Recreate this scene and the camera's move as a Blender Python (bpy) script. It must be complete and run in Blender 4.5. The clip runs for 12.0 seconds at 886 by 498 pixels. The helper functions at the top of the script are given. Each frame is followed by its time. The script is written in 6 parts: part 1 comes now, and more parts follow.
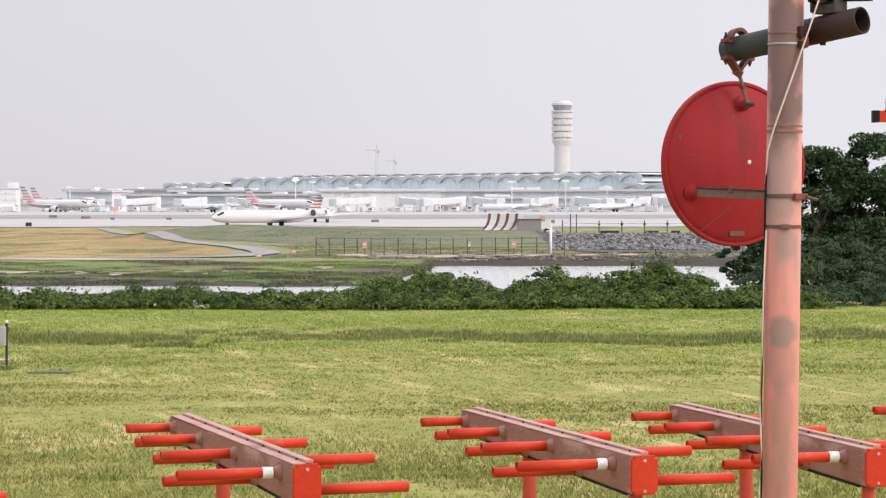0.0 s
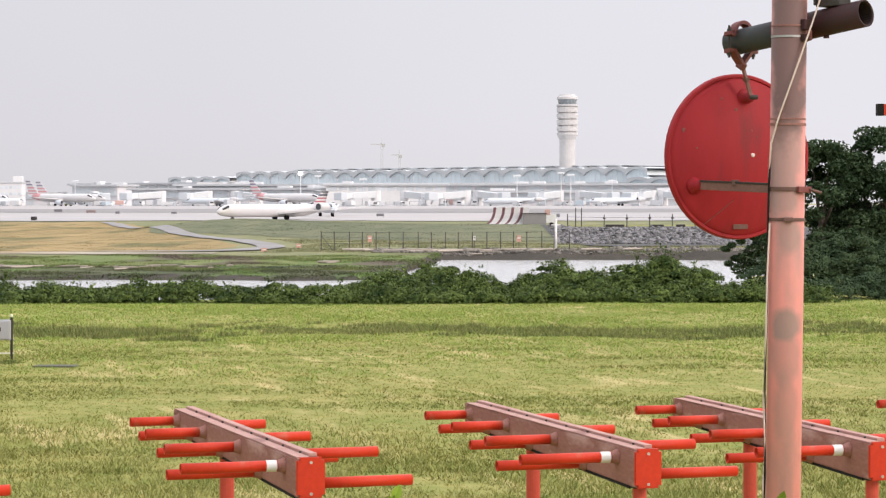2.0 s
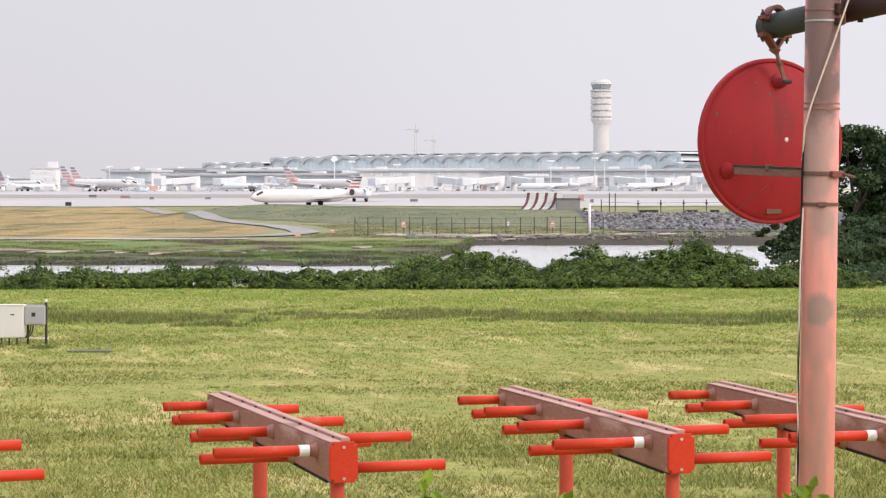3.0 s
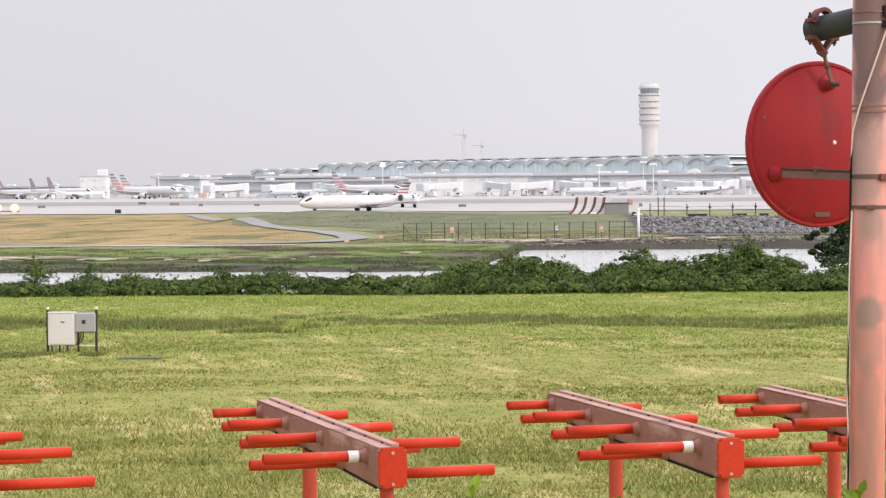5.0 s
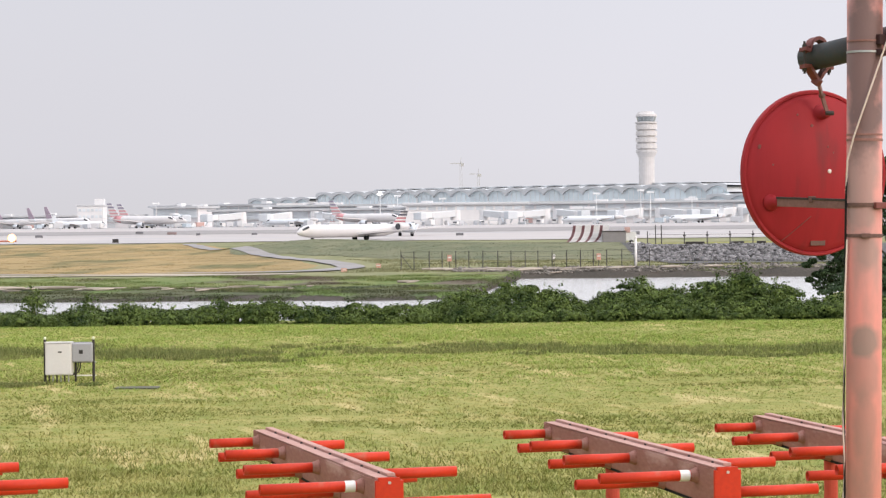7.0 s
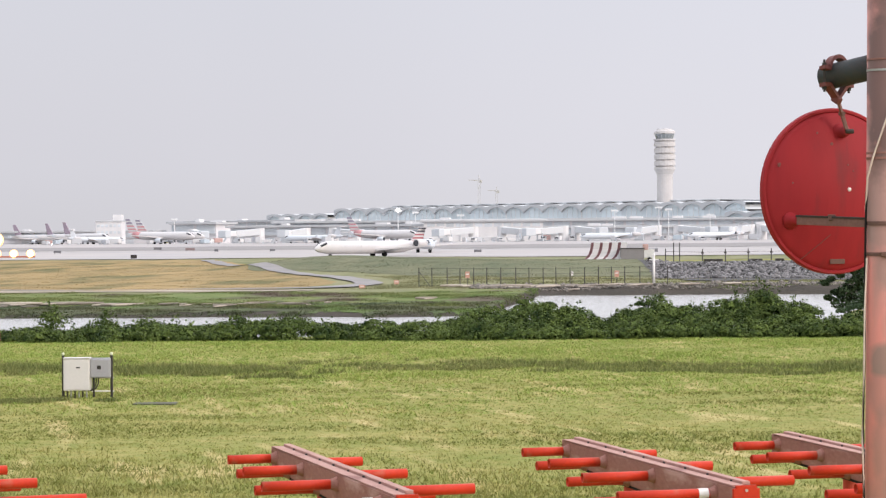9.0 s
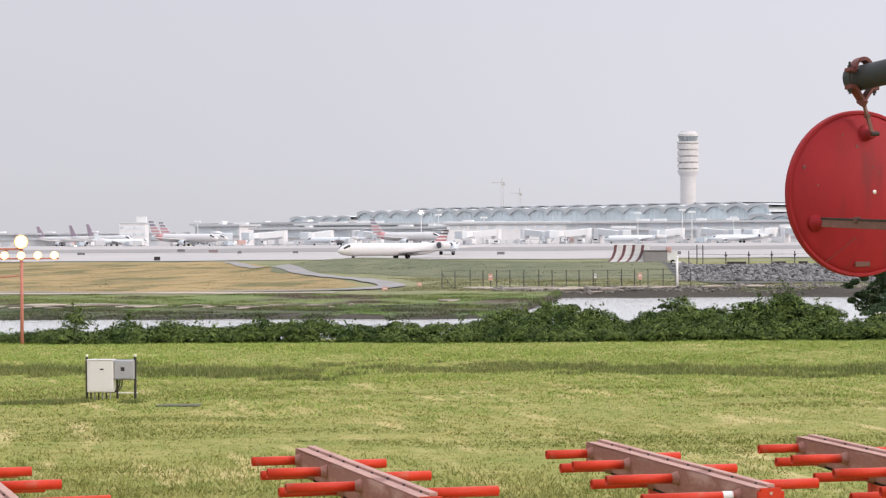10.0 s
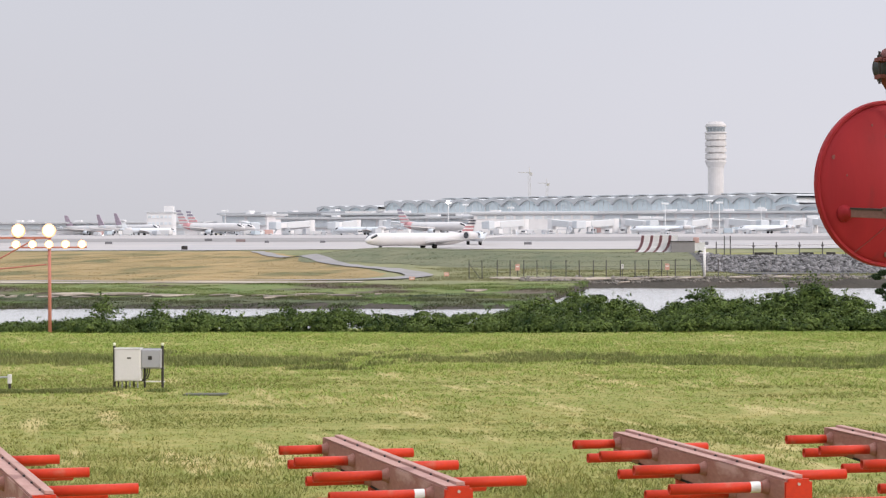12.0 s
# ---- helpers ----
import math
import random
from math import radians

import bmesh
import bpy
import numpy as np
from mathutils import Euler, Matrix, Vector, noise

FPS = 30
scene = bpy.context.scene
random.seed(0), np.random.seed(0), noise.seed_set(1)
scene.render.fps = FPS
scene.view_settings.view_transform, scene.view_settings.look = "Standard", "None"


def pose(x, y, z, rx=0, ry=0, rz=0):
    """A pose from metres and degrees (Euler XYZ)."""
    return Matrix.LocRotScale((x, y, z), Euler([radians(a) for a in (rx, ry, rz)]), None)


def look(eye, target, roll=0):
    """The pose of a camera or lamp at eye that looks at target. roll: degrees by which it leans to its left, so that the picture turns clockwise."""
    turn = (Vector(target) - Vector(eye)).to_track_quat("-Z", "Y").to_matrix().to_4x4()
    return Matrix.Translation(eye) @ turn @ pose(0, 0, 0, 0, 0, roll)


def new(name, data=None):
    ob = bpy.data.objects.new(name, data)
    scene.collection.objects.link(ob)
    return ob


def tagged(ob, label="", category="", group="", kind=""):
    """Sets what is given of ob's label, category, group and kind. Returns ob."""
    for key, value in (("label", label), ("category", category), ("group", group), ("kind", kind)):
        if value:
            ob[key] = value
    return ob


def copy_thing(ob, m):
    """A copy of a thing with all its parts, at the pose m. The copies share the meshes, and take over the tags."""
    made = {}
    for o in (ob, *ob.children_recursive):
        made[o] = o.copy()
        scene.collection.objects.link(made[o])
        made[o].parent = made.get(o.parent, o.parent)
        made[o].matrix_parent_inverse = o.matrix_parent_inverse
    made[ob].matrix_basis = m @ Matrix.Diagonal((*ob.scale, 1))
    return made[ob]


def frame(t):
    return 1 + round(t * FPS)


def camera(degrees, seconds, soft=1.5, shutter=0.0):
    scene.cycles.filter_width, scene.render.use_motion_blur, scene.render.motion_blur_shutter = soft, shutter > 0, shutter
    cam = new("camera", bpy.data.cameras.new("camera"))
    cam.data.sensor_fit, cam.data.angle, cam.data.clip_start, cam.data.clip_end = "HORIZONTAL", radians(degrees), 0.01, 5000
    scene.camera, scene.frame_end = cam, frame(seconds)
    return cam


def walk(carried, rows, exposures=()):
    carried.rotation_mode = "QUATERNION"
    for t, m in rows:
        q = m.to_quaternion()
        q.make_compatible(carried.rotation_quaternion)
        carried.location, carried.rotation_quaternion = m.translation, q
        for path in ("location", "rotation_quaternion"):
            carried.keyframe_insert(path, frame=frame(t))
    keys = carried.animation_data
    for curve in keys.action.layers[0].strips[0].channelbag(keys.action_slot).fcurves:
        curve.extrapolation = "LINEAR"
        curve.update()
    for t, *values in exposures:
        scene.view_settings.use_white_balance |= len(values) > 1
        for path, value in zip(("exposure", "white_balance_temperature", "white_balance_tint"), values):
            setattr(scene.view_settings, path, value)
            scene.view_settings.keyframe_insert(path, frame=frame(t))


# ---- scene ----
# The camera stands on a bank beside the grass and turns slowly to its left.
cam = camera(21.0, 12.0, soft=1.3)
EYE = 3.4
ROWS = [
    (0.0, -0.0032, -0.0028, 0.0025, -0.003, -0.960, 0.009),
    (0.5, -0.0004, -0.0062, 0.0009, -0.273, -0.910, 0.027),
    (1.0, 0.0003, -0.0120, 0.0024, -0.326, -0.907, 0.065),
    (1.5, -0.0023, -0.0016, -0.0000, -0.187, -0.952, 0.031),
    (2.0, 0.0060, -0.0019, -0.0018, 0.121, -1.104, 0.024),
    (2.5, 0.0103, -0.0011, -0.0040, 0.506, -1.282, 0.007),
    (3.0, 0.0112, 0.0042, -0.0048, 0.928, -1.453, 0.044),
    (5.0, 0.0166, 0.0040, -0.0042, 2.089, -1.323, 0.415),
    (5.5, 0.0197, 0.0000, -0.0030, 2.104, -1.191, 0.470),
    (6.0, 0.0198, -0.0012, -0.0008, 2.069, -1.029, 0.545),
    (6.5, 0.0257, -0.0053, 0.0006, 2.048, -0.838, 0.563),
    (7.0, 0.0257, -0.0043, 0.0015, 2.027, -0.639, 0.583),
    (9.0, 0.0199, -0.0021, 0.0046, 2.458, -0.237, 0.419),
    (9.5, 0.0165, -0.0050, 0.0032, 2.744, -0.198, 0.358),
    (10.0, 0.0124, 0.0000, 0.0034, 3.010, -0.178, 0.351),
    (10.5, 0.0095, 0.0029, 0.0027, 3.212, -0.194, 0.345),
    (11.0, 0.0106, 0.0020, 0.0044, 3.380, -0.261, 0.291),
    (11.5, 0.0101, 0.0060, 0.0036, 3.536, -0.339, 0.251),
    (12.0, 0.0074, 0.0089, -0.0002, 3.659, -0.416, 0.203),
]
walk(cam, [(t, pose(x, y, EYE + z, 90 + pitch, roll, yaw)) for t, x, y, z, yaw, pitch, roll in ROWS],
     exposures=[(0.0, 0.13, 6500, 13), (5.5, 0.15, 6500, 13), (7.0, 0.11, 6450, 13), (9.0, 0.05, 6400, 13), (12.0, -0.02, 6350, 13)])

# ---- light: hazy overcast evening, a low veiled sun from the right and behind ----
SUN_EL, SUN_AZ = radians(22), radians(125)
world = bpy.data.worlds.new("world")
scene.world = world
world.use_nodes = True
wn, wl = world.node_tree.nodes, world.node_tree.links
wn.clear()
w_out = wn.new("ShaderNodeOutputWorld")
w_bg = wn.new("ShaderNodeBackground")
w_sky = wn.new("ShaderNodeTexSky")
w_sky.sky_type = "NISHITA"
w_sky.sun_disc = False
w_sky.sun_elevation, w_sky.sun_rotation = SUN_EL, SUN_AZ
w_sky.dust_density, w_sky.air_density = 6.0, 1.5
w_gain = wn.new("ShaderNodeVectorMath")
w_gain.operation = "SCALE"
w_gain.inputs["Scale"].default_value = 0.02
w_co = wn.new("ShaderNodeTexCoord")
w_sep = wn.new("ShaderNodeSeparateXYZ")
w_map = wn.new("ShaderNodeMapRange")
w_map.inputs["From Min"].default_value, w_map.inputs["From Max"].default_value = 0.0, 1.0
w_ramp = wn.new("ShaderNodeValToRGB")
w_ramp.color_ramp.elements[0].color = (0.66, 0.655, 0.675, 1)
w_ramp.color_ramp.elements[1].color = (1.85, 1.88, 1.95, 1)
for pos, col in ((0.03, (0.68, 0.68, 0.715, 1)), (0.10, (0.655, 0.665, 0.72, 1)), (0.45, (1.32, 1.34, 1.40, 1))):
    el = w_ramp.color_ramp.elements.new(pos)
    el.color = col
w_noise = wn.new("ShaderNodeTexNoise")
w_noise.inputs["Scale"].default_value, w_noise.inputs["Detail"].default_value = 3.0, 3.0
w_nmap = wn.new("ShaderNodeMapRange")
w_nmap.inputs["To Min"].default_value, w_nmap.inputs["To Max"].default_value = 0.93, 1.07
w_mul = wn.new("ShaderNodeVectorMath")
w_mul.operation = "SCALE"
w_add = wn.new("ShaderNodeVectorMath")
w_add.operation = "ADD"
wl.new(w_co.outputs["Generated"], w_sep.inputs[0])
wl.new(w_co.outputs["Generated"], w_noise.inputs["Vector"])
wl.new(w_sep.outputs["Z"], w_map.inputs["Value"])
wl.new(w_map.outputs[0], w_ramp.inputs["Fac"])
wl.new(w_noise.outputs["Fac"], w_nmap.inputs["Value"])
# the veil of cloud is a little brighter towards the sun's side
w_side = wn.new("ShaderNodeMapRange")
w_side.inputs["From Min"].default_value, w_side.inputs["From Max"].default_value = -1.0, 1.0
w_side.inputs["To Min"].default_value, w_side.inputs["To Max"].default_value = 0.63, 1.37
w_both = wn.new("ShaderNodeMath")
w_both.operation = "MULTIPLY"
wl.new(w_sep.outputs["X"], w_side.inputs["Value"])
wl.new(w_nmap.outputs[0], w_both.inputs[0])
wl.new(w_side.outputs[0], w_both.inputs[1])
wl.new(w_ramp.outputs["Color"], w_mul.inputs[0])
wl.new(w_both.outputs[0], w_mul.inputs["Scale"])
wl.new(w_sky.outputs[0], w_gain.inputs[0])
wl.new(w_mul.outputs[0], w_add.inputs[0])
wl.new(w_gain.outputs[0], w_add.inputs[1])
wl.new(w_add.outputs[0], w_bg.inputs["Color"])
w_bg.inputs["Strength"].default_value = 1.0
wl.new(w_bg.outputs[0], w_out.inputs["Surface"])

sun_data = bpy.data.lights.new("sun", "SUN")
sun_data.energy, sun_data.angle, sun_data.color = 1.0, radians(14), (1.0, 0.84, 0.70)
sun = new("sun", sun_data)
sun_dir = Vector((math.sin(SUN_AZ) * math.cos(SUN_EL), math.cos(SUN_AZ) * math.cos(SUN_EL), math.sin(SUN_EL)))
sun.matrix_world = look(sun_dir * 50, (0, 0, 0))


# ---- materials ----
def material(name, base, other=None, rough=0.6, metal=0.0, coarse=2.0, fine=25.0, amount=0.6, bump=0.15, bump_scale=60.0,
             stain=None, stain_scale=3.0, stain_level=0.62, island=0.0, stretch=(1, 1, 1), transmission=0.0, space="Object", obj_random=0.0, spec=0.5, stain_dir=None):
    """A surface: two tones mixed by noise at two scales, optional stains with edges, fine relief."""
    m = bpy.data.materials.new(name)
    m.use_nodes = True
    n, l = m.node_tree.nodes, m.node_tree.links
    b = n["Principled BSDF"]
    b.inputs["Roughness"].default_value, b.inputs["Metallic"].default_value = rough, metal
    b.inputs["Specular IOR Level"].default_value = spec
    b.inputs["Transmission Weight"].default_value = transmission
    if space == "Object":
        co = n.new("ShaderNodeTexCoord").outputs["Object"]
    else:
        co = n.new("ShaderNodeNewGeometry").outputs["Position"]
    mp = n.new("ShaderNodeMapping")
    mp.inputs["Scale"].default_value = stretch
    l.new(co, mp.inputs["Vector"])
    n1, n2 = n.new("ShaderNodeTexNoise"), n.new("ShaderNodeTexNoise")
    n1.inputs["Scale"].default_value, n1.inputs["Detail"].default_value = coarse, 4.0
    n2.inputs["Scale"].default_value, n2.inputs["Detail"].default_value = fine, 3.0
    l.new(mp.outputs[0], n1.inputs["Vector"])
    l.new(mp.outputs[0], n2.inputs["Vector"])
    add = n.new("ShaderNodeMath")
    add.operation = "ADD"
    l.new(n1.outputs["Fac"], add.inputs[0])
    l.new(n2.outputs["Fac"], add.inputs[1])
    mr = n.new("ShaderNodeMapRange")
    mr.inputs["From Min"].default_value, mr.inputs["From Max"].default_value = 0.7, 1.3
    mr.inputs["To Max"].default_value = amount
    l.new(add.outputs[0], mr.inputs["Value"])
    mix = n.new("ShaderNodeMix")
    mix.data_type = "RGBA"
    mix.inputs["A"].default_value = (*base, 1)
    mix.inputs["B"].default_value = (*(other or [c * 0.7 for c in base]), 1)
    l.new(mr.outputs[0], mix.inputs["Factor"])
    col = mix.outputs["Result"]
    if stain:
        n3 = n.new("ShaderNodeTexNoise")
        n3.inputs["Scale"].default_value, n3.inputs["Detail"].default_value = stain_scale, 5.0
        if stain_dir is None:
            l.new(mp.outputs[0], n3.inputs["Vector"])
        else:
            turn, draw = n.new("ShaderNodeMapping"), n.new("ShaderNodeMapping")
            turn.inputs["Rotation"].default_value = (0, 0, radians(stain_dir))
            draw.inputs["Scale"].default_value = (0.30, 1.7, 1.0)
            l.new(co, turn.inputs["Vector"])
            l.new(turn.outputs[0], draw.inputs["Vector"])
            l.new(draw.outputs[0], n3.inputs["Vector"])
        ms = n.new("ShaderNodeMapRange")
        ms.inputs["From Min"].default_value, ms.inputs["From Max"].default_value = stain_level - 0.05, stain_level + 0.08
        l.new(n3.outputs["Fac"], ms.inputs["Value"])
        mx = n.new("ShaderNodeMix")
        mx.data_type = "RGBA"
        mx.inputs["B"].default_value = (*stain, 1)
        l.new(ms.outputs[0], mx.inputs["Factor"])
        l.new(col, mx.inputs["A"])
        col = mx.outputs["Result"]
    if island or obj_random:
        src = n.new("ShaderNodeNewGeometry").outputs["Random Per Island"] if island else n.new("ShaderNodeObjectInfo").outputs["Random"]
        k = island or obj_random
        mi = n.new("ShaderNodeMapRange")
        mi.inputs["To Min"].default_value, mi.inputs["To Max"].default_value = 1 - k, 1 + k
        l.new(src, mi.inputs["Value"])
        sc = n.new("ShaderNodeVectorMath")
        sc.operation = "SCALE"
        l.new(col, sc.inputs[0])
        l.new(mi.outputs[0], sc.inputs["Scale"])
        col = sc.outputs[0]
    l.new(col, b.inputs["Base Color"])
    if bump:
        nb = n.new("ShaderNodeTexNoise")
        nb.inputs["Scale"].default_value, nb.inputs["Detail"].default_value = bump_scale, 3.0
        l.new(mp.outputs[0], nb.inputs["Vector"])
        bp = n.new("ShaderNodeBump")
        bp.inputs["Strength"].default_value, bp.inputs["Distance"].default_value = bump, 1.0 / bump_scale
        l.new(nb.outputs["Fac"], bp.inputs["Height"])
        l.new(bp.outputs[0], b.inputs["Normal"])
    return m


def glowing(name, colour, strength):
    m = bpy.data.materials.new(name)
    m.use_nodes = True
    b = m.node_tree.nodes["Principled BSDF"]
    b.inputs["Base Color"].default_value = (*colour, 1)
    b.inputs["Emission Color"].default_value = (*colour, 1)
    b.inputs["Emission Strength"].default_value = strength
    return m


LAWN = material("mown_grass", (0.180, 0.210, 0.050), (0.325, 0.292, 0.104), rough=0.9, coarse=0.8, fine=3.6, amount=1.0, bump=0.35, bump_scale=9,
                stain=(0.43, 0.365, 0.165), stain_scale=0.8, stain_level=0.595, stain_dir=75, stretch=(0.8, 0.8, 1.0), space="Position", spec=0.1)
BLADES = material("grass_blades", (0.196, 0.232, 0.054), (0.350, 0.316, 0.114), rough=0.8, coarse=0.8, fine=3.6, amount=1.0, bump=0, island=0.2,
                  stain=(0.44, 0.38, 0.17), stain_scale=0.8, stain_level=0.595, stain_dir=75, stretch=(0.8, 0.8, 1.0), space="Position", spec=0.15)
GREEN_BLADES = material("fresh_grass_blades", (0.180, 0.282, 0.052), (0.295, 0.350, 0.088), rough=0.8, coarse=0.6, fine=2.4, amount=0.9, bump=0, island=0.25,
                        stretch=(0.6, 0.6, 1.0), space="Position", spec=0.15)
TALL_BLADES = material("tall_grass_blades", (0.125, 0.155, 0.048), (0.22, 0.215, 0.085), rough=0.8, coarse=0.5, fine=2.0, amount=0.7, bump=0, island=0.4,
                       stretch=(0.35, 1.0, 1.0), space="Position", spec=0.15)
STREAK = material("streak_grass_blades", (0.145, 0.180, 0.045), (0.240, 0.236, 0.078), rough=0.8, coarse=0.6, fine=2.4, amount=0.9, bump=0, island=0.15, space="Position", spec=0.1)
MARSH = material("marsh_grass", (0.105, 0.155, 0.048), (0.215, 0.225, 0.095), rough=0.9, coarse=0.12, fine=0.9, amount=0.9, bump=0.8, bump_scale=3,
                 stain=(0.12, 0.10, 0.075), stain_scale=0.35, stain_level=0.57, stretch=(0.5, 0.25, 1), space="Position", spec=0.1)
MARSH_LOW = material("muddy_marsh", (0.055, 0.074, 0.036), (0.115, 0.115, 0.065), rough=0.9, coarse=0.15, fine=1.0, amount=0.9, bump=0.8, bump_scale=3,
                     stain=(0.13, 0.19, 0.06), stain_scale=0.4, stain_level=0.6, stretch=(0.5, 0.25, 1), space="Position", spec=0.1)
GRAVEL = material("pale_gravel", (0.46, 0.40, 0.33), (0.36, 0.32, 0.25), rough=0.95, coarse=0.15, fine=1.5, amount=0.9, bump=0.4, space="Position", spec=0.1)
MEADOW = material("dry_meadow", (0.355, 0.262, 0.130), (0.225, 0.175, 0.085), rough=0.95, coarse=0.09, fine=0.5, amount=1.0, bump=0.7, bump_scale=2,
                  stain=(0.150, 0.140, 0.066), stain_scale=0.25, stain_level=0.56, stretch=(0.5, 0.10, 1), space="Position", spec=0.1)
BERM = material("berm_grass", (0.112, 0.130, 0.078), (0.205, 0.200, 0.125), rough=0.95, coarse=0.06, fine=0.5, amount=0.8, bump=0.7, bump_scale=2,
                stretch=(0.5, 0.15, 1), space="Position", spec=0.1)
TURF = material("pale_turf", (0.26, 0.25, 0.14), (0.155, 0.172, 0.088), rough=0.95, coarse=0.05, fine=0.4, amount=1.0, bump=0.5, bump_scale=2, stretch=(0.6, 0.16, 1), space="Position", spec=0.1)
NEAR_BLADES = material("rough_grass_blades", (0.152, 0.188, 0.044), (0.31, 0.285, 0.102), rough=0.8, coarse=0.9, fine=4.0, amount=1.0, bump=0, island=0.26, space="Position", spec=0.15)
MUD = material("wet_mud", (0.075, 0.064, 0.052), (0.045, 0.041, 0.034), rough=0.8, spec=0.08, coarse=0.4, fine=3, amount=0.9, bump=0.6, bump_scale=5, space="Position")
ROAD = material("grey_asphalt", (0.27, 0.255, 0.25), (0.19, 0.18, 0.175), rough=0.85, coarse=0.1, fine=1.0, amount=0.8, bump=0.2, space="Position")
CONCRETE = material("runway_concrete", (0.425, 0.395, 0.38), (0.33, 0.31, 0.305), rough=0.85, coarse=0.01, fine=0.12, amount=0.9, bump=0.1,
                    stain=(0.35, 0.34, 0.345), stain_scale=0.06, stain_level=0.57, stretch=(0.25, 0.35, 1), space="Position")
LEAF = material("vine_leaves", (0.015, 0.034, 0.009), (0.122, 0.168, 0.042), rough=0.6, coarse=1.5, fine=4, amount=1.0, bump=0, island=0.35, space="Position", spec=0.08)
TREE_LEAF = material("tree_leaves", (0.032, 0.058, 0.029), (0.066, 0.094, 0.042), rough=0.7, coarse=0.5, fine=4, amount=0.9, bump=0, island=0.3, space="Position", spec=0.08)
WEED = material("weed_leaf", (0.135, 0.205, 0.020), (0.20, 0.265, 0.04), rough=0.75, spec=0.1, bump=0.1, obj_random=0.25)
BARK = material("bark", (0.10, 0.075, 0.055), (0.05, 0.04, 0.03), rough=0.9, coarse=3, fine=25, bump=0.6, bump_scale=20)
ORANGE = material("orange_paint", (0.56, 0.040, 0.013), (0.43, 0.032, 0.014), rough=0.45, coarse=3, fine=40, amount=0.8, bump=0.05, spec=0.22,
                  stain=(0.42, 0.10, 0.06), stain_scale=7, stain_level=0.68)
POST_PAINT = material("sun_bleached_orange_paint", (0.56, 0.085, 0.055), (0.46, 0.065, 0.045), rough=0.55, coarse=3, fine=40, amount=0.8, bump=0.05, spec=0.25)
LID_PAINT = material("bleached_pink_lid_paint", (0.46, 0.27, 0.225), (0.36, 0.185, 0.15), rough=0.75, coarse=2.5, fine=30, amount=0.9, bump=0.1,
                     stain=(0.24, 0.11, 0.09), stain_scale=5, stain_level=0.62, stretch=(1, 0.5, 1.6))
BRACKET = material("dull_grey_bracket", (0.085, 0.082, 0.08), (0.05, 0.048, 0.048), rough=0.7, coarse=8, fine=50, spec=0.2)
FADED = material("faded_red_paint", (0.32, 0.145, 0.11), (0.23, 0.09, 0.07), rough=0.75, coarse=2.5, fine=30, amount=0.9, bump=0.12,
                 stain=(0.45, 0.27, 0.23), stain_scale=5, stain_level=0.6, stretch=(1, 0.5, 1.6))
BLACK = material("black_rubber", (0.014, 0.014, 0.014), rough=0.7, spec=0.15)
# near-black colour for the shade inside hollow tubes
TUBE_SHADE = material("tube_inside_shade", (0.03, 0.015, 0.012), rough=0.9)
TAPE = material("white_tape", (0.80, 0.78, 0.76), (0.62, 0.6, 0.6), rough=0.6)
STEEL = material("galvanised_steel", (0.42, 0.43, 0.44), (0.30, 0.30, 0.31), rough=0.5, metal=0.6, coarse=4, fine=40)
BOLT = material("bolt_steel", (0.55, 0.5, 0.46), rough=0.4, metal=0.7)
DISH_RED = material("red_dish_paint", (0.32, 0.019, 0.025), (0.24, 0.015, 0.021), rough=0.6, spec=0.2, coarse=2.2, fine=14, amount=0.8, bump=0.04,
                    stain=(0.19, 0.022, 0.026), stain_scale=7, stain_level=0.61, stretch=(1, 1, 0.22))
RED_DARK = material("weathered_red_steel", (0.19, 0.042, 0.036), (0.11, 0.036, 0.032), rough=0.6, coarse=8, fine=60)
POLE_PINK = material("pink_faded_pole_paint", (0.64, 0.235, 0.195), (0.52, 0.235, 0.20), rough=0.6, coarse=1.6, fine=14, amount=0.9, bump=0.06,
                     stain=(0.34, 0.20, 0.17), stain_scale=3.4, stain_level=0.60, stretch=(1, 1, 0.32))


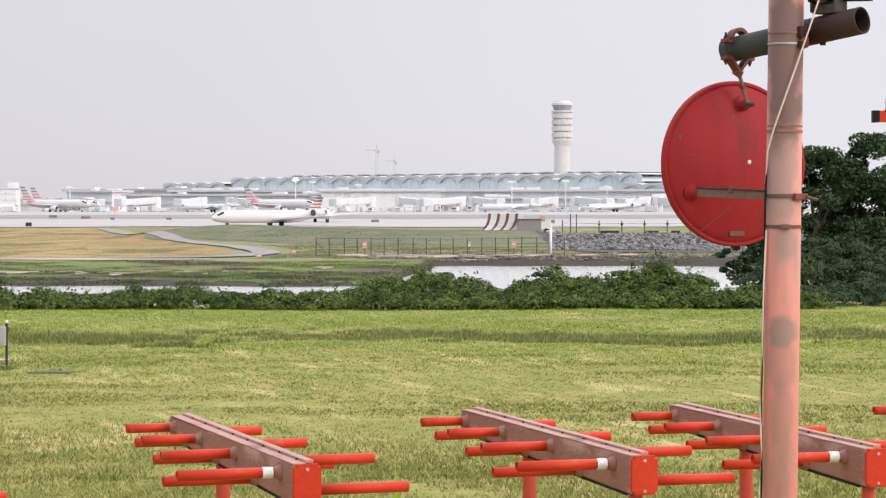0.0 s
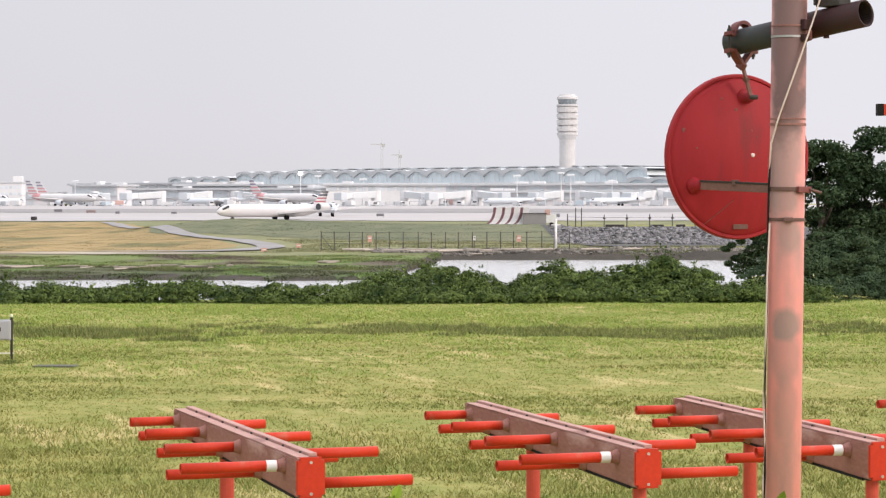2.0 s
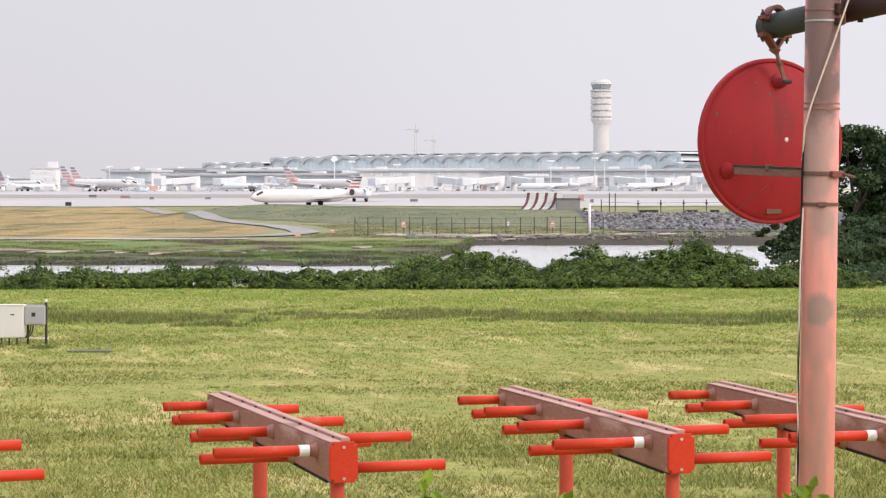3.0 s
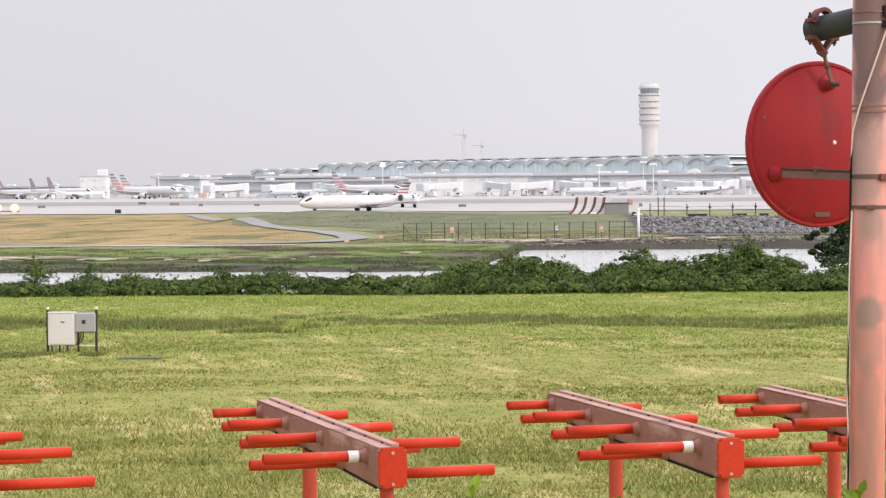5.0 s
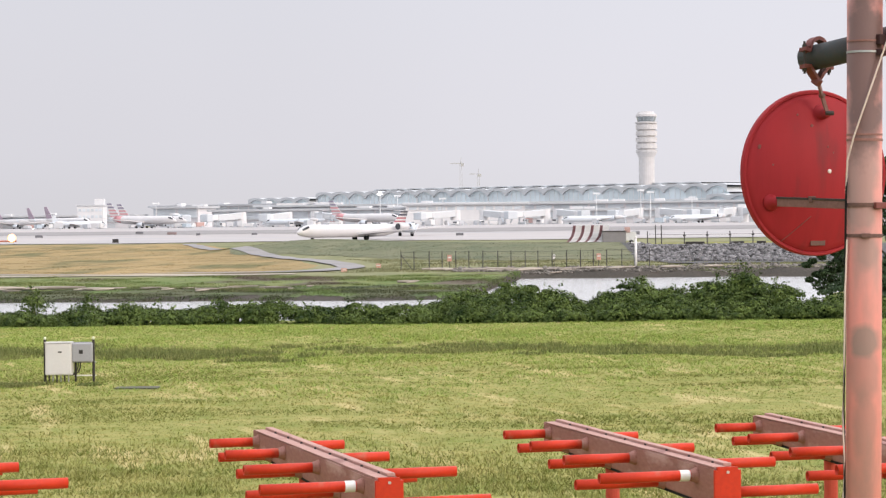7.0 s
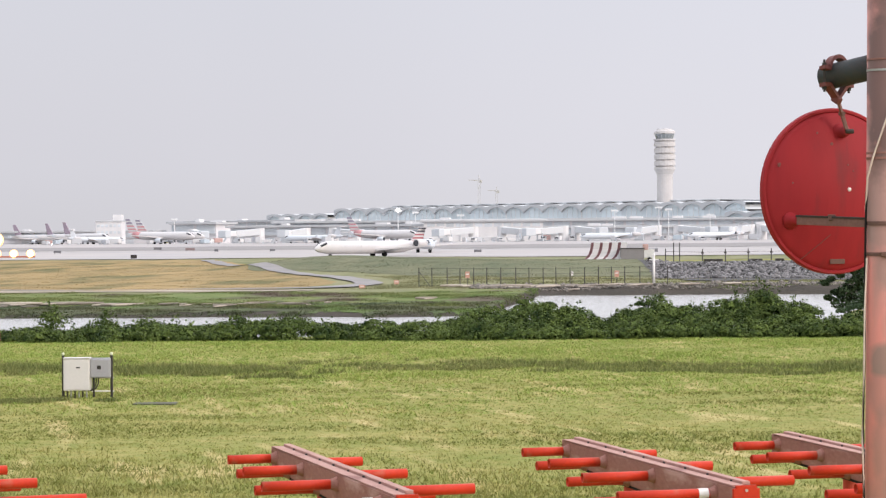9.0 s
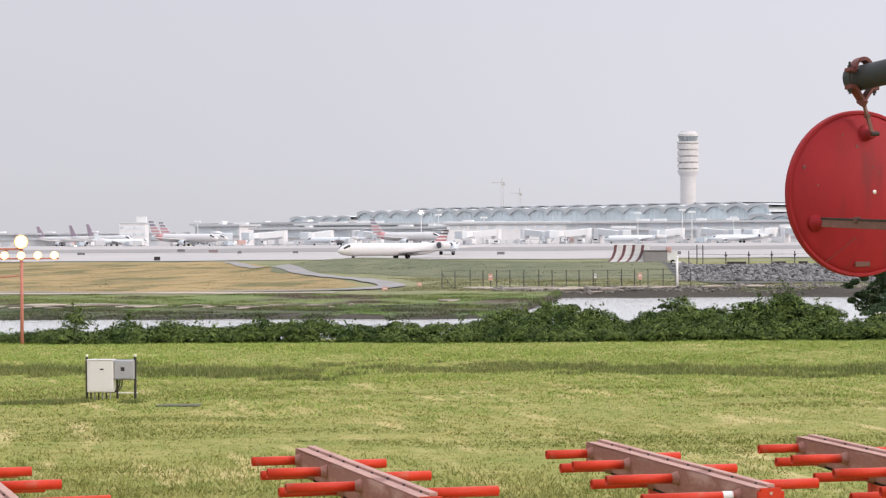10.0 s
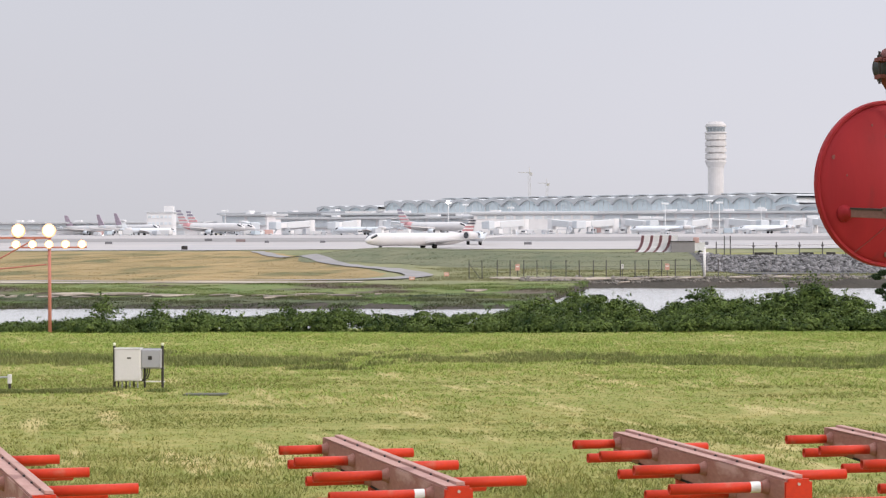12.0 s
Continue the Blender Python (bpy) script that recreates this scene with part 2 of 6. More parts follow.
def weathered(m, bands):
    """Grey weathering on a painted pole, and its dimmer upper part: patches with ragged rims round given heights,
    heaviest on one side.
    """
    n, l = m.node_tree.nodes, m.node_tree.links
    b = n["Principled BSDF"]
    src = b.inputs["Base Color"].links[0].from_socket
    co = n.new("ShaderNodeTexCoord")
    rag_noise = n.new("ShaderNodeTexNoise")
    rag_noise.inputs["Scale"].default_value, rag_noise.inputs["Detail"].default_value = 9.0, 5.0
    l.new(co.outputs["Object"], rag_noise.inputs["Vector"])
    for (x, z, wide, tall, strength, tint) in bands:
        mp = n.new("ShaderNodeMapping")
        mp.vector_type = "TEXTURE"
        mp.inputs["Location"].default_value = (x, -0.085, z)
        mp.inputs["Scale"].default_value = (wide, 0.12, tall)
        l.new(co.outputs["Object"], mp.inputs["Vector"])
        ln = n.new("ShaderNodeVectorMath")
        ln.operation = "LENGTH"
        l.new(mp.outputs[0], ln.inputs[0])
        add = n.new("ShaderNodeMath")
        add.operation = "ADD"
        l.new(ln.outputs["Value"], add.inputs[0])
        l.new(rag_noise.outputs["Fac"], add.inputs[1])
        mr = n.new("ShaderNodeMapRange")
        mr.inputs["From Min"].default_value, mr.inputs["From Max"].default_value = 1.20, 1.62
        mr.inputs["To Min"].default_value, mr.inputs["To Max"].default_value = strength, 0.0
        l.new(add.outputs[0], mr.inputs["Value"])
        mx = n.new("ShaderNodeMix")
        mx.data_type = "RGBA"
        mx.inputs["B"].default_value = (*tint, 1)
        l.new(mr.outputs[0], mx.inputs["Factor"])
        l.new(src, mx.inputs["A"])
        src = mx.outputs["Result"]
    l.new(src, b.inputs["Base Color"])


# second tone: brown stains, darkened further because the upper shaft is less lit
GRIME, DIM_BROWN = (0.25, 0.172, 0.145), (0.105, 0.058, 0.048)
weathered(POLE_PINK, [(0.0, 2.81, 0.085, 0.085, 0.9, GRIME), (-0.01, 2.66, 0.080, 0.15, 0.45, GRIME), (-0.005, 2.40, 0.060, 0.22, 0.45, GRIME), (0.0, 3.24, 0.060, 0.09, 0.6, GRIME), (-0.04, 3.58, 0.11, 0.26, 0.75, GRIME),
                      (-0.02, 4.15, 0.16, 0.44, 0.95, DIM_BROWN), (0.05, 4.85, 0.2, 0.5, 0.9, DIM_BROWN), (0.0, 1.9, 0.04, 0.30, 0.4, GRIME)])
BAND_PAINT = material("painted_over_band", (0.22, 0.095, 0.08), (0.32, 0.16, 0.135), rough=0.7, coarse=14, fine=60)
ARM_PAINT = material("worn_pink_arm_paint", (0.21, 0.105, 0.09), (0.13, 0.06, 0.052), rough=0.7, coarse=6, fine=50, amount=0.9)
RUST = material("rusty_clamp", (0.15, 0.075, 0.06), (0.08, 0.05, 0.045), rough=0.8, coarse=12, fine=70)
SADDLE = material("red_brown_saddle_paint", (0.165, 0.044, 0.038), (0.11, 0.034, 0.031), rough=0.65, coarse=10, fine=60)
PIPE_GREY = material("grey_green_pipe", (0.042, 0.058, 0.064), (0.066, 0.060, 0.060), rough=0.6, spec=0.2, coarse=5, fine=40, amount=0.8, bump=0.08)
PIPE_MAROON = material("maroon_pipe", (0.050, 0.018, 0.020), (0.034, 0.024, 0.024), rough=0.6, spec=0.2, coarse=5, fine=40, amount=0.8, bump=0.08)
CABLE_WHITE = material("pale_cable", (0.70, 0.58, 0.52), (0.5, 0.4, 0.37), rough=0.6)
CABINET = material("cabinet_enamel", (0.66, 0.64, 0.63), (0.56, 0.55, 0.54), rough=0.45, coarse=1.5, fine=20, amount=0.5, bump=0.02)
CABINET_GREY = material("grey_cabinet_enamel", (0.36, 0.36, 0.38), (0.30, 0.30, 0.32), rough=0.5, bump=0.02)
DARK_METAL = material("dark_metal", (0.04, 0.037, 0.035), (0.07, 0.064, 0.06), rough=0.6, metal=0.2, spec=0.2)
PALE_BALL = material("pale_green_finial", (0.72, 0.75, 0.55), rough=0.5)
PLATE = material("dark_vault_cover", (0.07, 0.075, 0.05), (0.10, 0.095, 0.06), rough=0.8)
GLOW = glowing("lit_lamp", (1.0, 0.60, 0.30), 5.0)
# emission for a ring that imitates the warm halo round a lit lamp
GLOW_HALO = glowing("lamp_halo_glow", (1.0, 0.52, 0.24), 1.3)
GLOW_WHITE = glowing("lit_floodlight", (1.0, 0.95, 0.86), 4.0)
ROCK = material("riprap_stone", (0.175, 0.17, 0.172), (0.082, 0.078, 0.08), rough=0.9, coarse=0.7, fine=4, bump=0.5, bump_scale=8, island=0.8, space="Position")
SHORE_STONE = material("brown_shore_stone", (0.19, 0.17, 0.15), (0.085, 0.08, 0.066), rough=0.9, coarse=0.7, fine=4, bump=0.5, bump_scale=8, island=0.5, space="Position")
DRIFT = material("driftwood", (0.42, 0.365, 0.31), (0.21, 0.18, 0.15), rough=0.9, obj_random=0.5, coarse=2, fine=12, stretch=(0.3, 1, 1))
FENCE = material("dark_fence_steel", (0.05, 0.045, 0.043), (0.08, 0.07, 0.065), rough=0.7)
SIGN_RED = material("red_sign_face", (0.56, 0.27, 0.20), (0.62, 0.45, 0.38), rough=0.6, coarse=6)
SIGN_DULL = material("dull_red_grey_sign", (0.26, 0.19, 0.18), (0.20, 0.17, 0.17), rough=0.6)
SIGN_DARK = material("dark_grey_sign", (0.17, 0.17, 0.18), (0.13, 0.13, 0.14), rough=0.6)
SIGN_WHITE = material("white_sign_face", (0.78, 0.76, 0.74), rough=0.5)
STRIPE_RED = material("red_stripe_paint", (0.20, 0.085, 0.095), (0.25, 0.12, 0.12), rough=0.6, coarse=1.0)
STRIPE_WHITE = material("white_stripe_paint", (0.78, 0.76, 0.75), (0.66, 0.65, 0.64), rough=0.6, coarse=1.0)
PLANE_WHITE = material("aircraft_white", (0.60, 0.585, 0.585), (0.53, 0.525, 0.535), rough=0.3, coarse=0.3, fine=2, amount=0.7, bump=0)
PLANE_GREY = material("aircraft_silver", (0.62, 0.665, 0.71), (0.56, 0.60, 0.645), rough=0.3, coarse=0.3, fine=2, bump=0)
TOWER = material("tower_concrete", (0.55, 0.53, 0.525), (0.48, 0.465, 0.46), rough=0.8, coarse=0.1, fine=0.6, amount=0.9, bump=0.05)
TAIL_RED_NEAR = material("vivid_tail_red", (0.36, 0.11, 0.13), (0.30, 0.10, 0.12), rough=0.4, bump=0)
TAIL_BLUE_NEAR = material("dark_tail_blue", (0.05, 0.05, 0.075), (0.07, 0.065, 0.09), rough=0.4, bump=0)
POST_FADED = material("faded_orange_post", (0.52, 0.20, 0.15), (0.42, 0.15, 0.11), rough=0.7, coarse=3, fine=25, amount=0.9, bump=0.05)
# far tails: the same livery with haze put into its red and blue
TAIL_RED_HAZED = material("hazed_tail_red", (0.56, 0.28, 0.29), (0.50, 0.25, 0.27), rough=0.4, bump=0)
TAIL_BLUE_HAZED = material("hazed_tail_blue", (0.22, 0.20, 0.27), (0.28, 0.25, 0.31), rough=0.4, bump=0)
TAIL_PLUM = material("tail_plum", (0.36, 0.28, 0.33), (0.33, 0.29, 0.37), rough=0.4, bump=0)
WINDOW = material("dark_window", (0.05, 0.055, 0.065), rough=0.12, bump=0)
ROOF_VAULT = material("pale_vault_roofing", (0.53, 0.55, 0.565), (0.47, 0.49, 0.505), rough=0.75, coarse=0.04, fine=0.3, amount=0.8, bump=0.05)
ROOF_WHITE = material("white_roof_membrane", (0.50, 0.515, 0.53), (0.44, 0.455, 0.47), rough=0.7, coarse=0.04, fine=0.3, amount=0.7, bump=0.05)
# distance haze is put into these pale far walls, glass, bridges and vehicles
WALL_PALE = material("pale_concrete_wall", (0.71, 0.71, 0.715), (0.63, 0.63, 0.64), rough=0.8, coarse=0.05, fine=0.4, amount=0.8, bump=0.05)
WALL_PINK = material("pale_precast_panel", (0.70, 0.69, 0.705), (0.62, 0.615, 0.635), rough=0.8, coarse=0.05, fine=0.4, amount=0.8, bump=0.05)
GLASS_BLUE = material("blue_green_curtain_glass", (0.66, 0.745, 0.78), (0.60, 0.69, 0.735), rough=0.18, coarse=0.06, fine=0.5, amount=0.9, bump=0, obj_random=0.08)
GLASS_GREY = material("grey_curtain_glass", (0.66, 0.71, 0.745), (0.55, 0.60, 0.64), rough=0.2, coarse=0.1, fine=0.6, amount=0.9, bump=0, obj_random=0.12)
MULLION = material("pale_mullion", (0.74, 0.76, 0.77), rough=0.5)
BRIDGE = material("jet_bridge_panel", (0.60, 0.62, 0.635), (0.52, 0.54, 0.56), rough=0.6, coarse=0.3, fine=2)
# dark far parts, wheels and openings included, paled in colour for haze
HAZED_DARK = material("haze_paled_dark_parts", (0.58, 0.615, 0.645), (0.49, 0.525, 0.56), rough=0.7)
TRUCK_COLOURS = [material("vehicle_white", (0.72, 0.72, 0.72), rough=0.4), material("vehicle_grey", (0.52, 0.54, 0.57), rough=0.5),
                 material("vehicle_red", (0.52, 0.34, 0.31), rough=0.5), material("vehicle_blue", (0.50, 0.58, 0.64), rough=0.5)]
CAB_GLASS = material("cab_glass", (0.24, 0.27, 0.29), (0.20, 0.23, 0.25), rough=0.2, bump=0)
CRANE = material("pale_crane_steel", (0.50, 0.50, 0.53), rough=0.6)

WATER = bpy.data.materials.new("tidal_water")
WATER.use_nodes = True
_n, _l = WATER.node_tree.nodes, WATER.node_tree.links
_b = _n["Principled BSDF"]
# pale base adds the bright sky that the ripples would reflect
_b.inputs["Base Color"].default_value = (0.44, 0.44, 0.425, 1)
_b.inputs["Roughness"].default_value = 0.15
_b.inputs["IOR"].default_value = 1.33
_t = _n.new("ShaderNodeTexNoise")
_t.inputs["Scale"].default_value, _t.inputs["Detail"].default_value = 1.2, 4.0
_g = _n.new("ShaderNodeNewGeometry")
_l.new(_g.outputs["Position"], _t.inputs["Vector"])
_u = _n.new("ShaderNodeBump")
_u.inputs["Strength"].default_value, _u.inputs["Distance"].default_value = 0.8, 0.25
_l.new(_t.outputs["Fac"], _u.inputs["Height"])
_l.new(_u.outputs[0], _b.inputs["Normal"])


# ---- building helpers ----
def empty(name, m, label, category, group="", kind=""):
    ob = new(name)
    ob.matrix_basis = m
    return tagged(ob, label, category, group, kind)


def part(name, bm, mat, parent=None, label="", smooth=False):
    """Links a bmesh as one mesh object under its thing."""
    me = bpy.data.meshes.new(name)
    if smooth:
        for f in bm.faces:
            f.smooth = True
    bm.to_mesh(me)
    bm.free()
    me.materials.append(mat)
    ob = new(name, me)
    ob.parent = parent
    return tagged(ob, label)


def share(name, src, parent, m):
    """Another object on the same mesh."""
    ob = new(name, src.data)
    ob.parent = parent
    ob.matrix_basis = m
    return ob


def mesh_from(name, verts, faces, mat, smooth=False):
    """A mesh object from arrays; faces all have the same number of corners."""
    me = bpy.data.meshes.new(name)
    v, f = np.asarray(verts, dtype=np.float32), np.asarray(faces, dtype=np.int32)
    me.vertices.add(len(v))
    me.vertices.foreach_set("co", v.ravel())
    me.loops.add(f.size)
    me.loops.foreach_set("vertex_index", f.ravel())
    me.polygons.add(len(f))
    me.polygons.foreach_set("loop_start", np.arange(len(f), dtype=np.int32) * f.shape[1])
    me.update(calc_edges=True)
    me.validate()
    if smooth:
        me.polygons.foreach_set("use_smooth", np.ones(len(f), dtype=bool))
    me.materials.append(mat)
    return new(name, me)


def box(sx, sy, sz, at=(0, 0, 0), bevel=0.0, turn=None, bm=None):
    bm = bm or bmesh.new()
    r = bmesh.ops.create_cube(bm, size=1, matrix=Matrix.Translation(at) @ (turn or Matrix()) @ Matrix.Diagonal((sx, sy, sz, 1)))
    if bevel:
        es = list({e for v in r["verts"] for e in v.link_edges})
        bmesh.ops.bevel(bm, geom=es, offset=bevel, segments=2, affect="EDGES", profile=0.6)
    return bm


def rod(a, b, ra, rb=None, seg=14, caps=True, bm=None):
    """A round bar from a to b."""
    bm = bm or bmesh.new()
    a, b = Vector(a), Vector(b)
    turn = (b - a).to_track_quat("Z", "Y").to_matrix().to_4x4()
    bmesh.ops.create_cone(bm, cap_ends=caps, segments=seg, radius1=ra, radius2=ra if rb is None else rb, depth=(b - a).length,
                          matrix=Matrix.Translation((a + b) / 2) @ turn)
    return bm


def tube(a, b, r, wall, seg=20):
    """A hollow pipe, open at both ends."""
    bm = bmesh.new()
    a, b = Vector(a), Vector(b)
    turn = (b - a).to_track_quat("Z", "Y").to_matrix().to_4x4()
    h = (b - a).length / 2
    rings = []
    for rad, z in ((r - wall, -h), (r, -h), (r, h), (r - wall, h)):
        rings.append([bm.verts.new(Matrix.Translation((a + b) / 2) @ turn @ Vector((rad * math.cos(t), rad * math.sin(t), z)))
                      for t in (2 * math.pi * i / seg for i in range(seg))])
    for k in range(4):
        p, q = rings[k], rings[(k + 1) % 4]
        for i in range(seg):
            bm.faces.new((p[i], p[(i + 1) % seg], q[(i + 1) % seg], q[i]))
    bmesh.ops.recalc_face_normals(bm, faces=bm.faces)
    return bm


def lathe(profile, seg=24, m=Matrix()):
    """Turns a profile of (radius, height) round z."""
    bm = bmesh.new()
    rings = []
    for r, z in profile:
        rings.append([bm.verts.new(m @ Vector((r * math.cos(t), r * math.sin(t), z))) for t in (2 * math.pi * i / seg for i in range(seg))])
    for p, q in zip(rings, rings[1:]):
        for i in range(seg):
            bm.faces.new((p[i], p[(i + 1) % seg], q[(i + 1) % seg], q[i]))
    bm.faces.new(rings[0][::-1])
    bm.faces.new(rings[-1])
    bmesh.ops.recalc_face_normals(bm, faces=bm.faces)
    return bm


def slab(outline, thick, m=Matrix()):
    """A plate with a flat outline in x, z and a thickness in y."""
    bm = bmesh.new()
    f = [bm.verts.new(m @ Vector((x, -thick / 2, z))) for x, z in outline]
    g = [bm.verts.new(m @ Vector((x, thick / 2, z))) for x, z in outline]
    bm.faces.new(f)
    bm.faces.new(g[::-1])
    for i in range(len(f)):
        j = (i + 1) % len(f)
        bm.faces.new((f[j], f[i], g[i], g[j]))
    bmesh.ops.recalc_face_normals(bm, faces=bm.faces)
    return bm


def wire(name, points, radius, mat, parent=None, label=""):
    """A cable through points, as a mesh of short round lengths."""
    bm = bmesh.new()
    seg, rings = 8, []
    for i, p in enumerate(points):
        p = Vector(p)
        d = (Vector(points[min(i + 1, len(points) - 1)]) - Vector(points[max(i - 1, 0)])).normalized()
        q = d.to_track_quat("Z", "Y").to_matrix()
        rings.append([bm.verts.new(p + q @ Vector((radius * math.cos(t), radius * math.sin(t), 0))) for t in (2 * math.pi * k / seg for k in range(seg))])
    for p, q in zip(rings, rings[1:]):
        for i in range(seg):
            bm.faces.new((p[i], p[(i + 1) % seg], q[(i + 1) % seg], q[i]))
    return part(name, bm, mat, parent, label, smooth=True)


def ease(v, a, b):
    t = np.clip((v - a) / (b - a), 0, 1)
    return t * t * (3 - 2 * t)


# Far things are laid out by bearing: b and h count steps of 1/4230 radian to the right of the axis and above the eye, d is the range in metres.
STEP = 1 / 4230


def east(b, d):
    return b * STEP * d


def level(h, d):
    return EYE + h * STEP * d


# ---- ground, water and paving ----
WATER_Z = -1.9


def wob(x, y, s, k=0.0):
    """Smooth irregular values, about -1 to 1."""
    return (np.sin(x * 1.3 / s + 1.7 + k) * np.cos(y * 0.9 / s - 0.6 + k) + np.sin(x * 0.53 / s + y * 0.71 / s + 2.1 * k) + 0.5 * np.sin(x * 2.9 / s - y * 2.3 / s + k)) / 2.5


def shore(x):
    """The far waterline."""
    return 163 + 58 * np.clip((x + 4.5) / 3.9, 0, 1) + 2.2 * wob(x, 0 * x, 4.0) - 6 * ease(-x, 30, 60)


def berm_foot(x):
    return 268 + 72 * (1 - ease(x, -42, 2))


def height(x, y):
    """The lie of the land."""
    x, y = np.asarray(x, dtype=float), np.asarray(y, dtype=float)
    near = 0.035 * wob(x, y, 3.0) - 0.05 * ease(y, 57, 62) * (1 - ease(y, 64, 69)) + 0.05 * ease(y, 66, 76)
    near = near + 1.75 * (1 - ease(y, 4, 11.5))
    near_edge = 84 + 27 * ease(x, 10, 15) + 2.0 * wob(x, y * 0, 4.0)
    bank = ease(y, near_edge, near_edge + 14)
    rise = ease(y, shore(x) - 4, shore(x) + 4)
    far = -1.72 + 0.45 * ease(y, 175, 222) + 0.35 * ease(y, 225, 500) + 0.12 * wob(x, y, 9.0)
    far = far + 0.5 * ease(y, 500, 590) + 2.3 * ease(y, 620, 1100)
    crest = 0.22 - 0.45 * ease(x, 12, 18) + 0.25 * (1 - ease(x, -40, -20))
    foot = berm_foot(x)
    berm = (crest + 1.2) * ease(y, foot, foot + 55) * (1 - 0.75 * ease(y, foot + 75, foot + 150)) * ease(x, -54, -36)
    berm = berm * (1 - ease(y, 460, 530))
    z = near * (1 - bank) + (-2.6) * bank
    z = z * (1 - rise) + (far + berm) * rise
    return z


def sheet(name, xs, ys, mat, lift=0.0, inside=None):
    """A sheet over the land on a grid; inside(x, y) keeps some of its cells."""
    X, Y = np.meshgrid(xs, ys)
    Z = height(X, Y) + lift
    nx, ny = len(xs), len(ys)
    i, j = np.meshgrid(np.arange(nx - 1), np.arange(ny - 1))
    a = (j * nx + i).ravel()
    f = np.stack([a, a + 1, a + nx + 1, a + nx], 1)
    if inside is not None:
        cx, cy = (X[:-1, :-1] + X[1:, 1:]) / 2, (Y[:-1, :-1] + Y[1:, 1:]) / 2
        f = f[inside(cx, cy).ravel()]
    used = np.unique(f)
    remap = np.full(nx * ny, -1)
    remap[used] = np.arange(len(used))
    v = np.stack([X.ravel(), Y.ravel(), Z.ravel()], 1)[used]
    return mesh_from(name, v, remap[f], mat, smooth=True)


def ribbon(name, centre, width, mat, lift):
    """A road along a line of (x, y) points, laid on the land."""
    pts = [Vector((x, y, 0)) for x, y in centre]
    fine = []
    for k in range(len(pts) - 1):
        p0, p1, p2, p3 = pts[max(k - 1, 0)], pts[k], pts[k + 1], pts[min(k + 2, len(pts) - 1)]
        for s in range(40):
            t = s / 40
            fine.append(0.5 * (2 * p1 + (p2 - p0) * t + (2 * p0 - 5 * p1 + 4 * p2 - p3) * t * t + (3 * p1 - p0 - 3 * p2 + p3) * t ** 3))
    fine.append(pts[-1])
    v, f = [], []
    for k, p in enumerate(fine):
        d = (fine[min(k + 1, len(fine) - 1)] - fine[max(k - 1, 0)]).normalized()
        s = Vector((-d.y, d.x, 0)) * width / 2
        for e in (-1, -0.5, 0, 0.5, 1):
            q = p + s * e
            v.append((q.x, q.y, float(height(q.x, q.y)) + lift))
    for k in range(len(fine) - 1):
        for e in range(4):
            a = k * 5 + e
            f.append((a, a + 1, a + 6, a + 5))
    return mesh_from(name, v, f, mat, smooth=True)


gx = np.concatenate([[-4500, -3000, -2000, -1300, -900, -600, -420, -300], np.arange(-230, -60, 2.5), np.arange(-60, -10, 1.0), np.arange(-10, 5, 0.2), np.arange(5, 45, 1.0), np.arange(45, 150, 2.5), [160, 200, 300, 420, 600, 900, 1300, 2000, 3000, 4500]])
gy = np.concatenate([[-900, -500, -200, -80, -40, -15], np.arange(0, 130, 1.0), np.arange(130, 154, 1.5), np.arange(154, 240, 0.8), np.arange(240, 530, 2), np.arange(530, 1400, 10),
                     [1500, 1700, 2000, 2500, 3200, 4000, 4800]])
tagged(sheet("ground", gx, gy, LAWN), "mown green grass field with dry straw-coloured patches", "ground", kind="structure")

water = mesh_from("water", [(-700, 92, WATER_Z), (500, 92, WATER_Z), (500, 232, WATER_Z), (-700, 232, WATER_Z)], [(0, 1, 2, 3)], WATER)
tagged(water, "calm tidal inlet, sky reflection partly in its pale colour", "water", kind="structure")

fx = np.concatenate([np.arange(-150, -10, 0.5), np.arange(-10, 4, 0.2), np.arange(4, 100, 0.5)])


def strip(name, us, low, high, n, mat, lift, across=False):
    """A sheet on the land between two edge lines low(u) and high(u); across: u runs along y instead of x."""
    us = np.asarray(us, dtype=float)
    k = np.linspace(0, 1, n)[:, None]
    W = low(us)[None, :] * (1 - k) + high(us)[None, :] * k
    U = np.repeat(us[None, :], n, 0)
    X, Y = (W, U) if across else (U, W)
    v = np.stack([X.ravel(), Y.ravel(), (height(X, Y) + lift).ravel()], 1)
    i, j = np.meshgrid(np.arange(len(us) - 1), np.arange(n - 1))
    q = (j * len(us) + i).ravel()
    f = np.stack([q, q + 1, q + len(us) + 1, q + len(us)], 1)
    return mesh_from(name, v, f[:, ::-1] if across else f, mat, smooth=True)


def rag(u, s, k=0.0):
    """An uneven edge."""
    return wob(u, 0 * u, s, k) + 0.6 * wob(u, 0 * u + 9, s * 0.23, k)


def bend(y):
    """The inner edge of the road's bend."""
    return -22.8 - 0.19 * np.maximum(y - 262, 0) - 3 * (1 - ease(y, 228, 245))


tagged(strip("mud_bank", fx, lambda x: shore(x) - 3.5, lambda x: shore(x) + 8, 26, MUD, 0.09), "dark wet mud bank along the waterline", "mud bank", kind="structure")
tagged(strip("muddy_marsh", fx[fx < -1.5], lambda x: shore(x) + 3.6 + 2.2 * rag(x, 0.45) + 1.2 * rag(x, 0.15), lambda x: np.maximum(192 + 1.5 * rag(x, 5.0), shore(x) + 9), 60, MARSH_LOW, 0.13),
       "dark muddy ground with sparse marsh grass", "mud flat", kind="structure")
